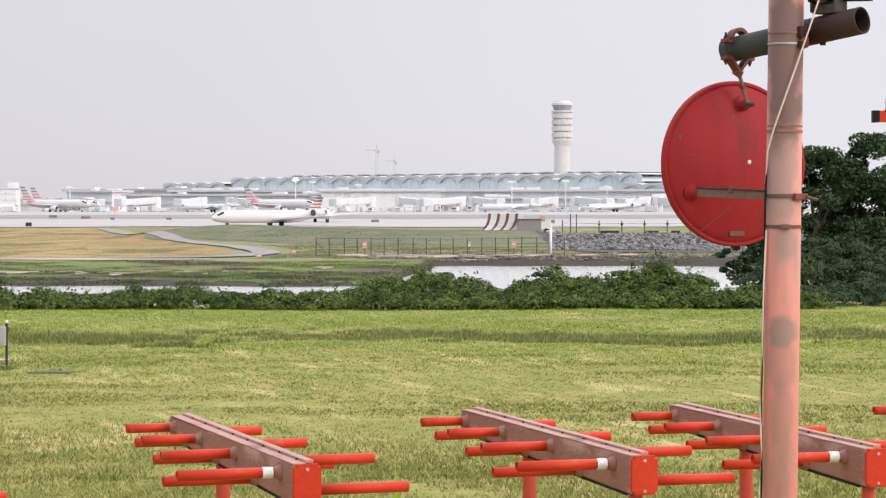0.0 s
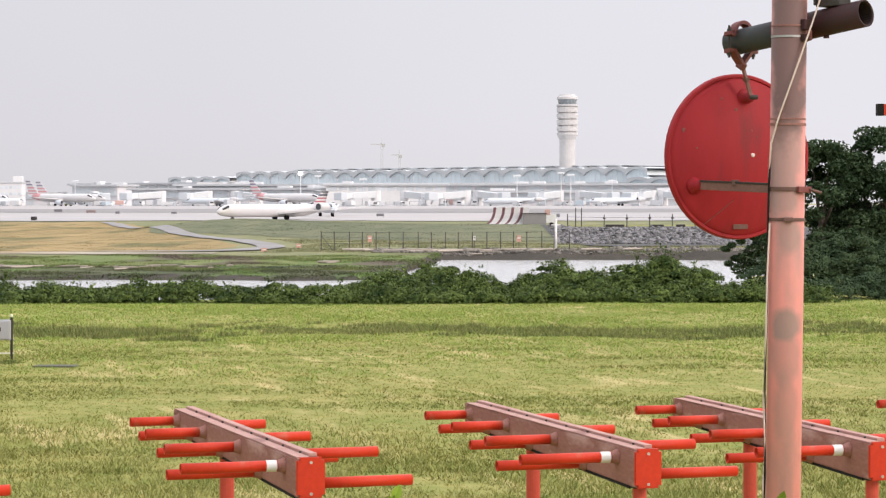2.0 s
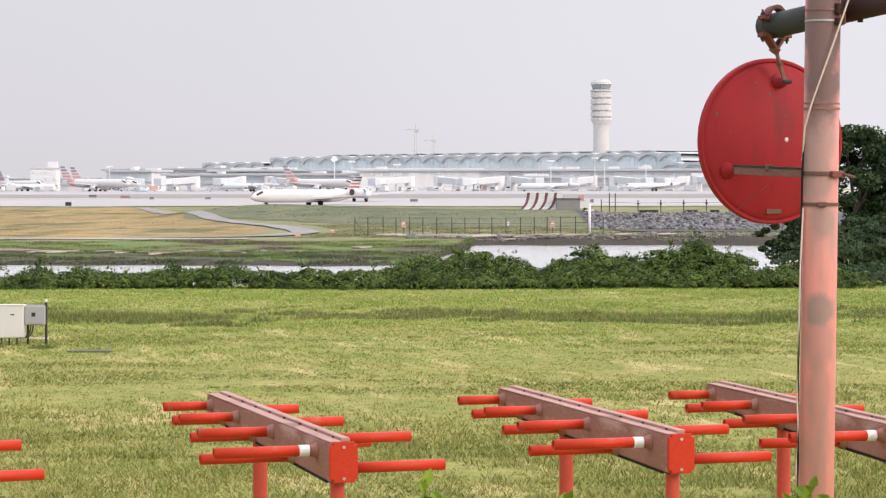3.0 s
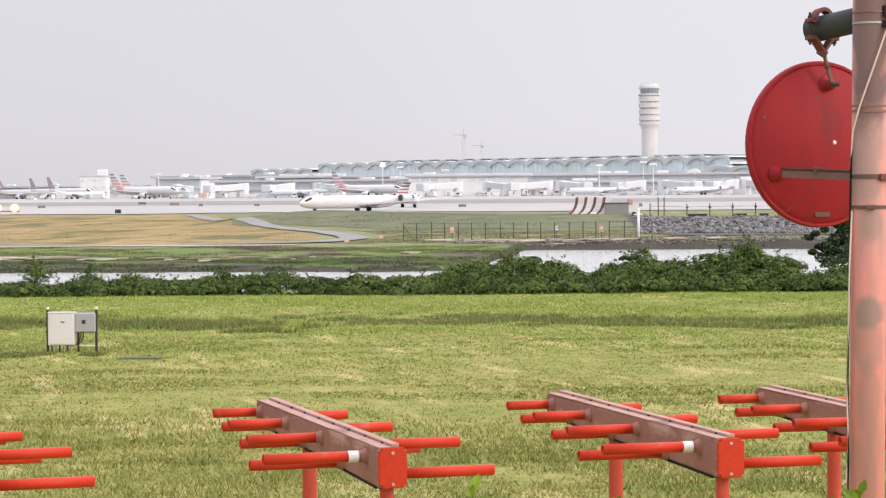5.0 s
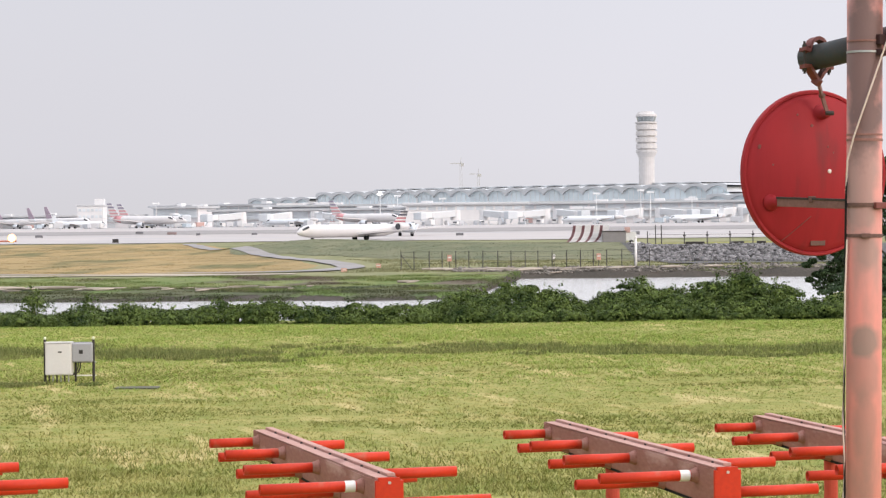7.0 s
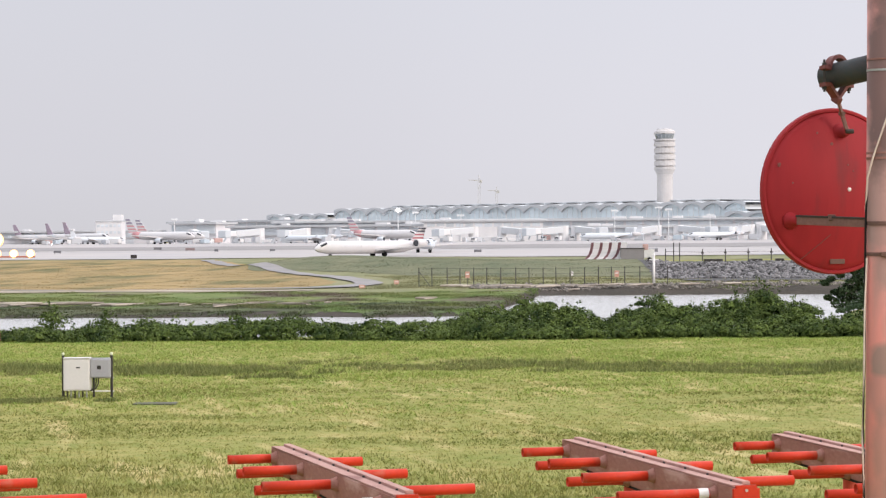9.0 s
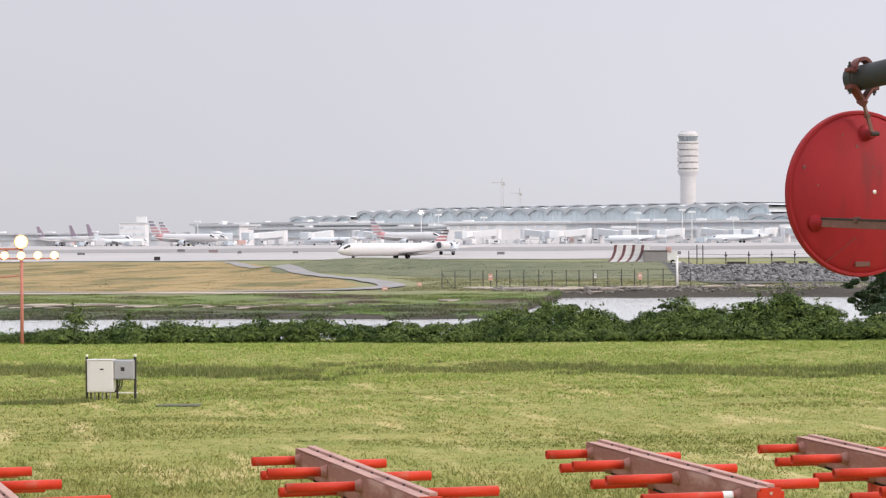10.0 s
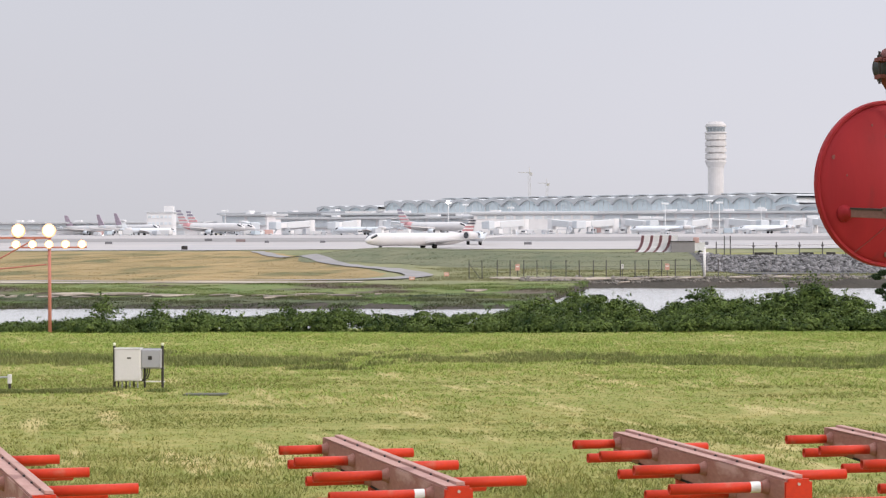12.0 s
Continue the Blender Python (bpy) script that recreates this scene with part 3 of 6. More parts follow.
tagged(strip("road_shoulder", np.arange(-150, -21, 0.8), lambda x: 214.5 + 1.0 * rag(x, 5.0), lambda x: 219.8 + 0 * x, 14, GRAVEL, 0.12), "pale gravel shoulder beside the road", "shoulder", kind="structure")
tagged(strip("marsh", fx[fx < 3], lambda x: np.maximum(186 + 5 * rag(x, 2.2) + 2 * rag(x, 0.5), shore(x) + 5.5), lambda x: np.maximum(208 + 1.5 * rag(x, 5.0) + 11 * ease(x, -14, -9), shore(x) + 9), 60, MARSH, 0.16),
       "green marsh grass with brown tufts beside the inlet", "marsh", kind="structure")
tagged(strip("meadow", np.arange(224, 530, 1.5), lambda y: -190 + 0 * y, lambda y: bend(y) + 0.5 * rag(y, 6.0), 120, MEADOW, 0.06, across=True),
       "dry tan meadow grass inside the bend of the road", "meadow", kind="structure")
tagged(strip("turf", np.arange(-75, 100, 0.8), lambda x: np.maximum(205 + 0 * x, shore(x) + 7), lambda x: berm_foot(x) + 16 + 3 * rag(x, 8.0), 70, TURF, 0.05),
       "pale yellow-green turf below the embankment", "turf", kind="structure")
tagged(strip("embankment", np.arange(-50, 130, 0.8), lambda x: berm_foot(x) + 8 + 4 * rag(x, 6.0) + 40 * (1 - ease(x, -50, -42)), lambda x: berm_foot(x) + 110, 60, BERM, 0.10),
       "long green grassy embankment at the airfield edge", "embankment", kind="structure")
tagged(strip("stone_bed", np.arange(12.5, 60, 0.8), lambda x: 250 + 2 * rag(x, 3.0) + 50 * (1 - ease(x, 12, 15)), lambda x: 326 + 0 * x, 40, ROCK, 0.16), "dark bed of broken stone on the bank", "stone bank", kind="structure")
verge = sheet("verge", np.arange(-190, 160, 3.0), np.arange(440, 556, 4.0), TURF, 0.05, None)
tagged(verge, "strip of grass beside the runway", "grass verge", kind="structure")
taxi = sheet("taxiway", np.arange(-300, 260, 8.0), np.arange(770, 900, 8.0), ROAD, 0.24, None)
tagged(taxi, "darker grey asphalt taxiway", "taxiway", kind="structure")
pave = sheet("runway", np.arange(-420, 430, 8.0), np.arange(536, 1680, 8.0), CONCRETE, 0.18, None)
tagged(pave, "wide pale grey concrete runway and apron", "runway", kind="structure")

road = ribbon("road", [(-120, 221), (-80, 221.5), (-45, 222), (-30, 223), (-22, 228), (-19.0, 238), (-18.5, 250), (-20.5, 264), (-25, 285), (-33, 320), (-44, 370), (-58, 430), (-74, 520)], 3.0, ROAD, 0.17)
tagged(road, "narrow grey asphalt service road with a sharp bend", "road", kind="structure")

# ---- mown grass and tall grass ----
rng = np.random.default_rng(5)


def tufts(name, n, x0, x1, y0, y1, tall, spread, wide, mat, keep=None, flat=1.0):
    """Many small tufts of three blades each, rooted in the land."""
    x, y = rng.uniform(x0, x1, n), y0 + (y1 - y0) * rng.random(n) ** 1.25
    if keep is not None:
        k = keep(x, y)
        x, y = x[k], y[k]
    n = len(x)
    h = tall * rng.uniform(0.45, 1.25, n) * (0.75 + 0.5 * (wob(x, y, 1.5) + 0.5).clip(0, 1))
    z = height(x, y) - 0.01
    v = np.zeros((n, 3, 3, 3))
    for k in range(3):
        a = rng.uniform(0, 2 * np.pi, n)
        ox, oy = spread * rng.normal(0, 0.6, n), spread * rng.normal(0, 0.6, n)
        lean = flat * h * rng.uniform(0.2, 0.9, n)
        w = wide * rng.uniform(0.6, 1.4, n)
        v[:, k, 0] = np.stack([x + ox - w * np.cos(a), y + oy - w * np.sin(a), z], 1)
        v[:, k, 1] = np.stack([x + ox + w * np.cos(a), y + oy + w * np.sin(a), z], 1)
        b = rng.uniform(0, 2 * np.pi, n)
        v[:, k, 2] = np.stack([x + ox + lean * np.cos(b), y + oy + lean * np.sin(b), z + h], 1)
    f = np.arange(n * 9).reshape(-1, 3)
    return mesh_from(name, v.reshape(-1, 3), f, mat)


tagged(tufts("grass", 215000, -23, 18, 22, 78, 0.036, 0.06, 0.013, BLADES, flat=1.7), "short mown grass blades, green and straw-coloured", "grass", kind="stuff")
tagged(tufts("rough_grass", 95000, -14, 12, 20, 40, 0.085, 0.07, 0.010, NEAR_BLADES, lambda x, y: (rng.random(len(x)) < 1.15 - (y - 22) / 15) & (wob(x, y, 0.9, 0.4) + 0.5 * wob(x, y, 0.3) > -0.6), flat=1.3),
       "rougher upright grass blades near the antennas", "grass", kind="stuff")
tagged(tufts("meadow_tufts", 40000, -95, -22, 227, 480, 0.10, 0.6, 0.10, MEADOW, lambda x, y: (x < bend(y) - 2) & (wob(x, y, 5.0) + 0.7 * wob(x, y, 1.7) > -0.4)), "dry tufts in the tan meadow", "grass", kind="stuff")
tagged(tufts("tall_grass", 42000, -24, 18, 58.5, 68.5, 0.14, 0.08, 0.013, TALL_BLADES, lambda x, y: wob(x, y, 1.2, 0.5) + 0.6 * wob(x, y, 0.4) + 0.9 - np.abs(y - 63.5) / 3.2 > 0.35),
       "band of taller darker grass across the field", "grass", kind="stuff")
tagged(tufts("streak_grass", 90000, -24, 18, 30, 58, 0.06, 0.08, 0.012, STREAK, lambda x, y: wob(x * 0.30, y * 1.5, 2.0, 2.2) + 0.6 * wob(x * 0.5, y * 2.0, 0.6, 1.1) > 0.42 - 0.45 * np.clip((-x - 4) / 6, 0, 1), flat=1.8),
       "darker streaks of grass left by the mower", "grass", kind="stuff")
tagged(tufts("worn_track_grass", 3500, -12.9, -9.2, 50.0, 51.0, 0.07, 0.07, 0.013, TALL_BLADES, lambda x, y: wob(x, y, 0.5, 0.3) > -0.3), "strip of darker grass beside the cabinets", "grass", kind="stuff")
tagged(tufts("bank_grass", 120000, -24, 18, 46, 83, 0.06, 0.08, 0.014, GREEN_BLADES, lambda x, y: (rng.random(len(x)) < (y - 45) / 24) & (wob(x, y, 1.8, 0.9) > -0.45 - (y - 50) / 40), flat=2.0), "fresh green grass towards the bushes", "grass", kind="stuff")
tagged(tufts("mud_tufts", 70000, -62, 2, 158, 222, 0.24, 0.35, 0.045, MARSH_LOW, lambda x, y: (y > shore(x) + 1.2) & ((y < 186) | (y < shore(x) + 14)) & (wob(x, y, 3.0) + 0.5 * wob(x, y, 0.8) > -0.35)),
       "sparse dark tufts on the mud flat", "grass", kind="stuff")
tagged(tufts("shore_tufts", 9000, 5, 42, 224, 230, 0.16, 0.35, 0.05, MARSH, lambda x, y: wob(x, y, 2.2) > 0.1), "green tufts among the shore stones", "grass", kind="stuff")
tagged(tufts("marsh_reeds", 70000, -62, 2, 176, 209, 0.26, 0.35, 0.045, MARSH, lambda x, y: (y > shore(x) + 2.5) & (wob(x, y, 3.0) + 0.5 * wob(x, y, 0.8) > 0.35 - 0.5 * ease(y, 184, 190))),
       "clumps of marsh grass and reeds", "reeds", kind="stuff")
tagged(tufts("turf_tufts", 30000, -24, 45, 222, 300, 0.2, 0.4, 0.05, TURF, lambda x, y: (x > bend(y) + 7) & (y > shore(x) + 9) & (y < berm_foot(x) + 12) & (wob(x, y, 2.5) > -0.3)), "rough pale turf below the embankment", "grass", kind="stuff")
tagged(tufts("embankment_grass", 50000, -44, 45, 272, 410, 0.13, 0.6, 0.10, BERM, lambda x, y: (y > berm_foot(x) + 9) & (y < berm_foot(x) + 75) & (wob(x, y, 4.0) + 0.5 * wob(x, y, 1.1) > -0.7)), "rough grass on the embankment", "grass", kind="stuff")


# ---- leaves ----
def leaf_mesh(name, centres, size, mat, droop=0.3, out=None):
    """One four-cornered leaf, folded along its middle, at each centre, facing up or outwards from its spray."""
    c = np.asarray(centres)
    n = len(c)
    nrm = rng.normal(size=(n, 3)) * (0.6 if out is None else 0.32)
    if out is not None:
        nrm += out * 0.8
    nrm[:, 2] += 0.75 if out is None else 0.3
    nrm /= np.linalg.norm(nrm, axis=1)[:, None]
    d = np.cross(nrm, rng.normal(size=(n, 3)))
    d[:, 2] -= droop * 0.4
    d /= np.linalg.norm(d, axis=1)[:, None]
    u = np.cross(nrm, d)
    s = (size * rng.uniform(0.5, 1.65, n))[:, None]
    v = np.stack([c - d * s * 0.5, c + u * s * 0.36 - nrm * s * 0.08, c + d * s * 0.55, c - u * s * 0.36 - nrm * s * 0.08], 1)
    f = np.arange(n * 4).reshape(-1, 4)
    f = np.concatenate([f[:, [0, 1, 2]], f[:, [0, 2, 3]]])
    return mesh_from(name, v.reshape(-1, 3), f, mat)


def mound_points(x, y, rx, ry, h, n, lumps):
    """Places for leaves over a mound of many overlapping sprays, thinning out at its rim."""
    base = float(height(x, min(y, 81.0)))
    cs, outs = [], []
    for k in range(lumps):
        a, r = rng.uniform(0, 2 * np.pi), rng.uniform(0, 1) ** 0.6
        px, py = x + rx * r * math.cos(a), y + ry * r * math.sin(a)
        top = h * (1 - 0.62 * r ** 2.2) * rng.uniform(0.66, 1.0)
        rad = rng.uniform(0.16, 0.42)
        m = n // lumps
        q = rng.normal(size=(m, 3))
        q /= np.linalg.norm(q, axis=1)[:, None]
        q[:, 2] = np.abs(q[:, 2]) * 1.15 - 0.12
        outs.append(q.copy())
        q *= (rad * rng.uniform(0.72, 1.12, m) ** 0.7)[:, None] * np.array([1.25, 1.0, 0.72])
        q += (px, py, base + max(top - rad * 0.5, 0.05))
        cs.append(q)
    # loose shoots standing out of the mound
    for k in range(max(2, lumps // 5)):
        a, r = rng.uniform(0, 2 * np.pi), rng.uniform(0, 0.9)
        px, py, m = x + rx * r * math.cos(a), y + ry * r * math.sin(a), 16
        top = base + h * (1 - 0.62 * r ** 2.2)
        u = rng.random(m)
        lean = rng.normal(0, 0.12, 2)
        q = np.stack([px + lean[0] * u + rng.normal(0, 0.045, m), py + lean[1] * u + rng.normal(0, 0.045, m), top - 0.1 + u * rng.uniform(0.15, 0.36)], 1)
        cs.append(q)
        outs.append(rng.normal(0, 0.6, (m, 3)))
    m = n // 9
    q = np.stack([x + rx * rng.uniform(-1.05, 1.05, m), y + ry * rng.uniform(-1, 0.6, m), np.zeros(m)], 1)
    fall = (1 - np.abs((q[:, 0] - x) / rx) ** 2.4).clip(0.12, 1)
    q[:, 2] = base + rng.uniform(0, 0.8, m) * h * fall
    cs.append(q)
    outs.append(np.tile((0.0, -0.5, 0.2), (m, 1)))
    c = np.concatenate(cs)
    c[:, 2] = np.maximum(c[:, 2], base + 0.02)
    return c, np.concatenate(outs)


def bush(x, y, rx, ry, h, n, label, lumps=16, mat=None, size=0.068):
    c, out = mound_points(x, y, rx, ry, h, int(n * 2.0), lumps)
    ob = leaf_mesh("bush", c - (x, y, 0), size, mat or LEAF, out=out)
    ob.location = (x, y, 0)
    return tagged(ob, label, "bush", "bushes along the bank")


VINE = "low dark green bush overgrown with leafy vines"
for x, y, rx, ry, h, n in [
    (-1.9, 81.4, 1.5, 1.6, 1.02, 4600), (-0.5, 81.7, 1.7, 1.7, 1.30, 6000), (0.75, 81.2, 1.2, 1.4, 1.02, 3600),
    (2.9, 81.2, 0.9, 1.4, 0.95, 3000), (3.9, 81.7, 1.5, 1.6, 1.36, 5600), (5.1, 81.2, 1.0, 1.4, 1.05, 3400),
    (6.4, 81.6, 1.2, 1.5, 1.38, 4600), (7.4, 81.8, 1.3, 1.5, 1.52, 5000), (8.5, 81.4, 1.1, 1.4, 1.12, 3400),
]:
    bush(x, y, rx, ry, h, n, "tall mounded green bush covered with climbing vines", lumps=44)
xx = -23.5
while xx < 12.5:
    tall = 0.60 + 0.08 * math.sin(xx * 1.9) + (0.14 if xx > 8.5 else 0) - (0.16 if xx < -14 else 0) - (0.2 if xx < -18.6 else 0) - (0.14 if 1.2 < xx < 2.3 else 0)
    bush(xx, 80.2 + random.uniform(-0.45, 0.5), random.uniform(0.6, 1.2), 0.9, tall * random.uniform(0.75, 1.2), 1500, VINE)
    xx += random.uniform(0.5, 0.85)
for x, y, rx, h in ((-16.9, 81.2, 0.42, 1.15), (-14.95, 81, 0.38, 0.92), (7.35, 81.4, 0.08, 1.9), (7.5, 81.5, 0.35, 1.45), (-13.5, 81, 0.6, 0.75), (-10.5, 81, 0.7, 0.8)):
    bush(x, y, rx, rx, h, int(250 + 900 * rx), "taller upright green shrub above the vines", lumps=26)
for k in range(12):
    bush(11.9 + k * 1.0, 82.5 + random.uniform(-0.8, 1.2), 1.1, 1.2, random.uniform(0.6, 1.0), 1700, "dark green shrub under the trees", mat=TREE_LEAF)


def tree(x, y, h, spread, low, n, drooping=(), sprays=()):
    """A broad tree: tapered trunk, limbs, and a crown of leafy clumps down to the ground."""
    base = float(height(x, y))
    t = empty("tree", Matrix.Translation((x, y, base)), "broad dense dark green tree on the water's bank", "tree", "trees on the bank")
    part("trunk", rod((0, 0, -0.2), (0.1, 0, h * 0.55), 0.24, 0.10), BARK, t, "dark rough bark", smooth=True)
    clumps = []
    for k in range(120):
        a = rng.uniform(0, 2 * np.pi)
        u = rng.random()
        zc = low + (h - low) * u
        reach = spread * (1.0 - 0.75 * max(u - 0.35, 0) ** 1.3 / 0.65 ** 1.3) * (0.75 + 0.25 * min(u / 0.3, 1))
        r = reach * math.sqrt(rng.uniform(0.25, 1.0))
        clumps.append((r * math.cos(a), r * math.sin(a), zc, rng.uniform(0.38, 0.85) * spread * 0.27))
    clumps += [(a, b, c, 0.38) for a, b, c in drooping] + [(a, b, c, 0.15) for a, b, c in sprays]
    for k in range(7):
        cx, cy, cz, _ = clumps[k * 11]
        part("limb", rod((0.05, 0, h * (0.15 + 0.05 * k)), (cx * 0.85, cy * 0.85, max(cz, 0.4)), 0.075, 0.02, seg=8), BARK, t, smooth=True)
    cs = []
    for cx, cy, cz, r in clumps:
        m = int(n * 1.35) // len(clumps)
        q = rng.normal(size=(m, 3))
        q /= np.linalg.norm(q, axis=1)[:, None]
        q *= (r * rng.uniform(0.3, 1.15, m) ** 0.5)[:, None]
        q[:, 2] *= 0.62
        cs.append(q + (cx, cy, cz))
    c = np.concatenate(cs)
    c[:, 2] = np.maximum(c[:, 2], 0.08)
    crown = leaf_mesh("crown", c, 0.112, TREE_LEAF, droop=0.5)
    crown.parent = t
    return t


tree(14.3, 92.0, 5.5, 2.9, 0.2, 36000, [(-1.9, -0.4, 2.2), (-2.3, -0.5, 1.9), (-2.6, -0.5, 1.55), (-2.9, -0.6, 1.25), (-2.1, -0.3, 1.4), (-3.1, -0.6, 0.85), (-2.4, -0.4, 0.9), (-1.8, -0.5, 0.9)], [(-3.1, -0.6, 1.9), (-3.45, -0.6, 1.75), (-3.7, -0.7, 1.6), (-3.3, -0.5, 1.25), (-3.55, -0.6, 1.05), (-2.7, -0.5, 2.1)])
tree(16.9, 93.5, 6.1, 2.8, 0.2, 36000)
tree(19.6, 95.0, 6.7, 3.0, 0.2, 32000)
tree(23.0, 97.0, 7.0, 3.2, 0.2, 22000)
for k in range(11):
    bush(12.0 + k * 1.05, 87.5 + random.uniform(-0.8, 1.5), 1.2, 1.2, random.uniform(1.5, 2.7), 4200, "dense dark shrub at the foot of the trees", lumps=30, mat=TREE_LEAF)


# ---- the antenna row ----
def antenna():
    """A log-periodic antenna: tapered box boom along y, seven stations of rods, two posts. Origin on the ground under the near end plate."""
    L, TOP = 3.34, 1.983
    t = empty("localizer_antenna", Matrix(), "orange and faded-red log-periodic antenna boom on two posts", "antenna", "row of antennas in the grass")

    def size(s):
        k = s / L
        return 0.150 - 0.022 * k, 0.215 - 0.068 * k

    bm = bmesh.new()
    rings = []
    for s in (0.012, L * 0.5, L):
        w, h = size(s)
        rings.append([bm.verts.new((x, s, z)) for x, z in ((-w / 2, TOP - h), (w / 2, TOP - h), (w / 2, TOP), (-w / 2, TOP))])
    for p, q in zip(rings, rings[1:]):
        for i in range(4):
            bm.faces.new((p[i], p[(i + 1) % 4], q[(i + 1) % 4], q[i]))
    bm.faces.new(rings[0])
    bm.faces.new(rings[-1])
    bmesh.ops.recalc_face_normals(bm, faces=bm.faces)
    bmesh.ops.bevel(bm, geom=[e for e in bm.edges if abs(e.verts[0].co.y - e.verts[1].co.y) > 0.1], offset=0.006, segments=2, affect="EDGES")
    part("boom", bm, FADED, t, "faded brownish-red painted box boom")
    # lid, with a low folded ridge along one side
    w1 = size(L)[0]
    bm = bmesh.new()
    box(0.050, L - 0.10, 0.020, (0.036, L / 2 + 0.04, TOP + 0.0125), 0.004, bm=bm)
    part("ridge", bm, LID_PAINT, t, "raised seam along the boom's top")
    part("lid", box(0.074, L - 0.06, 0.006, (-0.030, L / 2 + 0.02, TOP + 0.0045), 0.002), LID_PAINT, t)
    nut = None
    for k in range(8):
        m = Matrix.Translation((0.008, 0.25 + k * 0.39, TOP + 0.010))
        if nut is None:
            nut = part("bolt", rod((0, 0, -0.006), (0, 0, 0.008), 0.009, seg=8), DARK_METAL, t)
            nut.matrix_basis = m
        else:
            share("bolt", nut, t, m)
    w, h = size(0)
    bm = box(w + 0.012, 0.018, h + 0.012, (0, 0.0, TOP - h / 2 + 0.003))
    bmesh.ops.bevel(bm, geom=[e for e in bm.edges if abs(e.verts[0].co.y - e.verts[1].co.y) > 0.01], offset=0.018, segments=4, affect="EDGES")
    bmesh.ops.bevel(bm, geom=[e for e in bm.edges if abs(e.verts[0].co.y - e.verts[1].co.y) < 0.001 and e.verts[0].co.y < 0], offset=0.004, segments=2, affect="EDGES")
    part("end_plate", bm, ORANGE, t, "bright orange end plate with rounded corners")
    for x, z in ((0, TOP - 0.02), (0, TOP - h + 0.02)):
        part("screw", rod((x, -0.014, z), (x, -0.006, z), 0.009, seg=10), BOLT, t)
    part("far_plate", box(w1 + 0.012, 0.014, size(L)[1] + 0.012, (0, L + 0.008, TOP - size(L)[1] / 2), 0.005), FADED, t)
    # rods: each station has one half on each side, on alternate feeders
    stations = ((0.30, 0.600, 0.600), (0.87, 0.552, 0.577), (1.40, 0.470, 0.470), (1.90, 0.404, 0.440), (2.38, 0.395, 0.395), (2.81, 0.345, 0.375), (3.22, 0.338, 0.330))
    for k, (s, left, right_side) in enumerate(stations):
        w, h = size(s)
        for side in (-1, 1):
            reach = left if side < 0 else right_side
            upper = (k % 2 == 0) == (side < 0)
            z = TOP - (0.066 if upper else h - 0.036)
            x0 = side * w / 2
            r = part("rod", tube((x0 + side * 0.03, s, z), (x0 + side * (reach + (-0.005 if upper else 0.005)), s, z), 0.0315, 0.004, seg=18), ORANGE, t, smooth=False)
            for f in r.data.polygons:
                f.use_smooth = True
            part("flange", lathe([(0.047, 0), (0.047, 0.006), (0.042, 0.012), (0.035, 0.030), (0.0335, 0.042)], 18,
                                 Matrix.Translation((x0, s, z)) @ Matrix.Rotation(side * math.pi / 2, 4, "Y")), FADED, r, "faded flared socket")
            # disc that darkens the hollow end of the rod like shade
            part("plug", rod((x0 + side * (reach - 0.03), s, z), (x0 + side * (reach - 0.025), s, z), 0.027, seg=14), TUBE_SHADE, r)
            if k == 0 and side < 0:
                part("tape", tube((x0 - 0.048, s, z), (x0 - 0.108, s, z), 0.0330, 0.002, seg=18), TAPE, r, "band of white reflective tape")
    for s, r in ((0.13, 0.040), (2.05, 0.046)):
        h = size(s)[1]
        part("post", rod((0, s, -0.15), (0, s, TOP - h - 0.012), r, seg=18), POST_PAINT, t, "orange round steel post", smooth=False)
        part("saddle", box(0.13, 0.16, 0.012, (0, s, TOP - h - 0.006), 0.003), DARK_METAL, t)
    part("feed_pipe", rod((-0.062, 0.12, TOP - 0.222), (-0.052, L - 0.25, TOP - 0.160), 0.011, seg=8), BLACK, t, "black cable under the boom")
    return t


first = antenna()
PLACES = [(-0.755, 13.2, 18.3), (1.149, 13.65, 16.6), (2.557, 14.04, 14.8), (-2.955, 12.68, 20.0), (4.36, 14.55, 14.5)]
for k, (x, y, a) in enumerate(PLACES):
    m = pose(x, y, 0, 0, 0, a)
    if k == 0:
        first.matrix_basis = m
    else:
        copy_thing(first, m)

# ---- the mast with dish and cross pipe ----
PX, PY = 1.629, 11.5
mast = empty("mast", pose(PX - 0.030, PY, 0, 0, 0.62, 0), "weathered pink-red steel mast with rusty clamps and cables", "mast")
part("shaft", rod((0, 0, -0.2), (0, 0, 5.4), 0.0845, seg=40), POLE_PINK, mast, "pink faded paint with grey weather stains", smooth=False)
for f in mast.children[0].data.polygons:
    f.use_smooth = len(f.vertices) == 4
part("mast_cap", lathe([(0.09, 5.4), (0.09, 5.43), (0.05, 5.46)], 24), RED_DARK, mast)
for z, h, out in ((3.775, 0.012, 0.0025), (3.800, 0.008, 0.0018), (3.318, 0.016, 0.004)):
    part("band", tube((0, 0, z - h / 2), (0, 0, z + h / 2), 0.0845 + out, 0.006, 40), BAND_PAINT if z > 3.5 else RUST, mast, "steel band round the mast")
part("buckle", box(0.045, 0.018, 0.022, (-0.005, -0.093, 3.318), 0.004), RUST, mast)
# arm clamp
part("clamp", tube((0, 0, 3.456), (0, 0, 3.474), 0.0905, 0.009, 40), RUST, mast, "dark steel arm clamp")
part("clamp_ear", box(0.075, 0.024, 0.030, (0.070, -0.070, 3.462), 0.004, Matrix.Rotation(0.5, 4, "Z")), RED_DARK, mast)
part("clamp_bolt", rod((0.10, -0.075, 3.463), (0.155, -0.06, 3.448), 0.007, seg=8), RUST, mast)
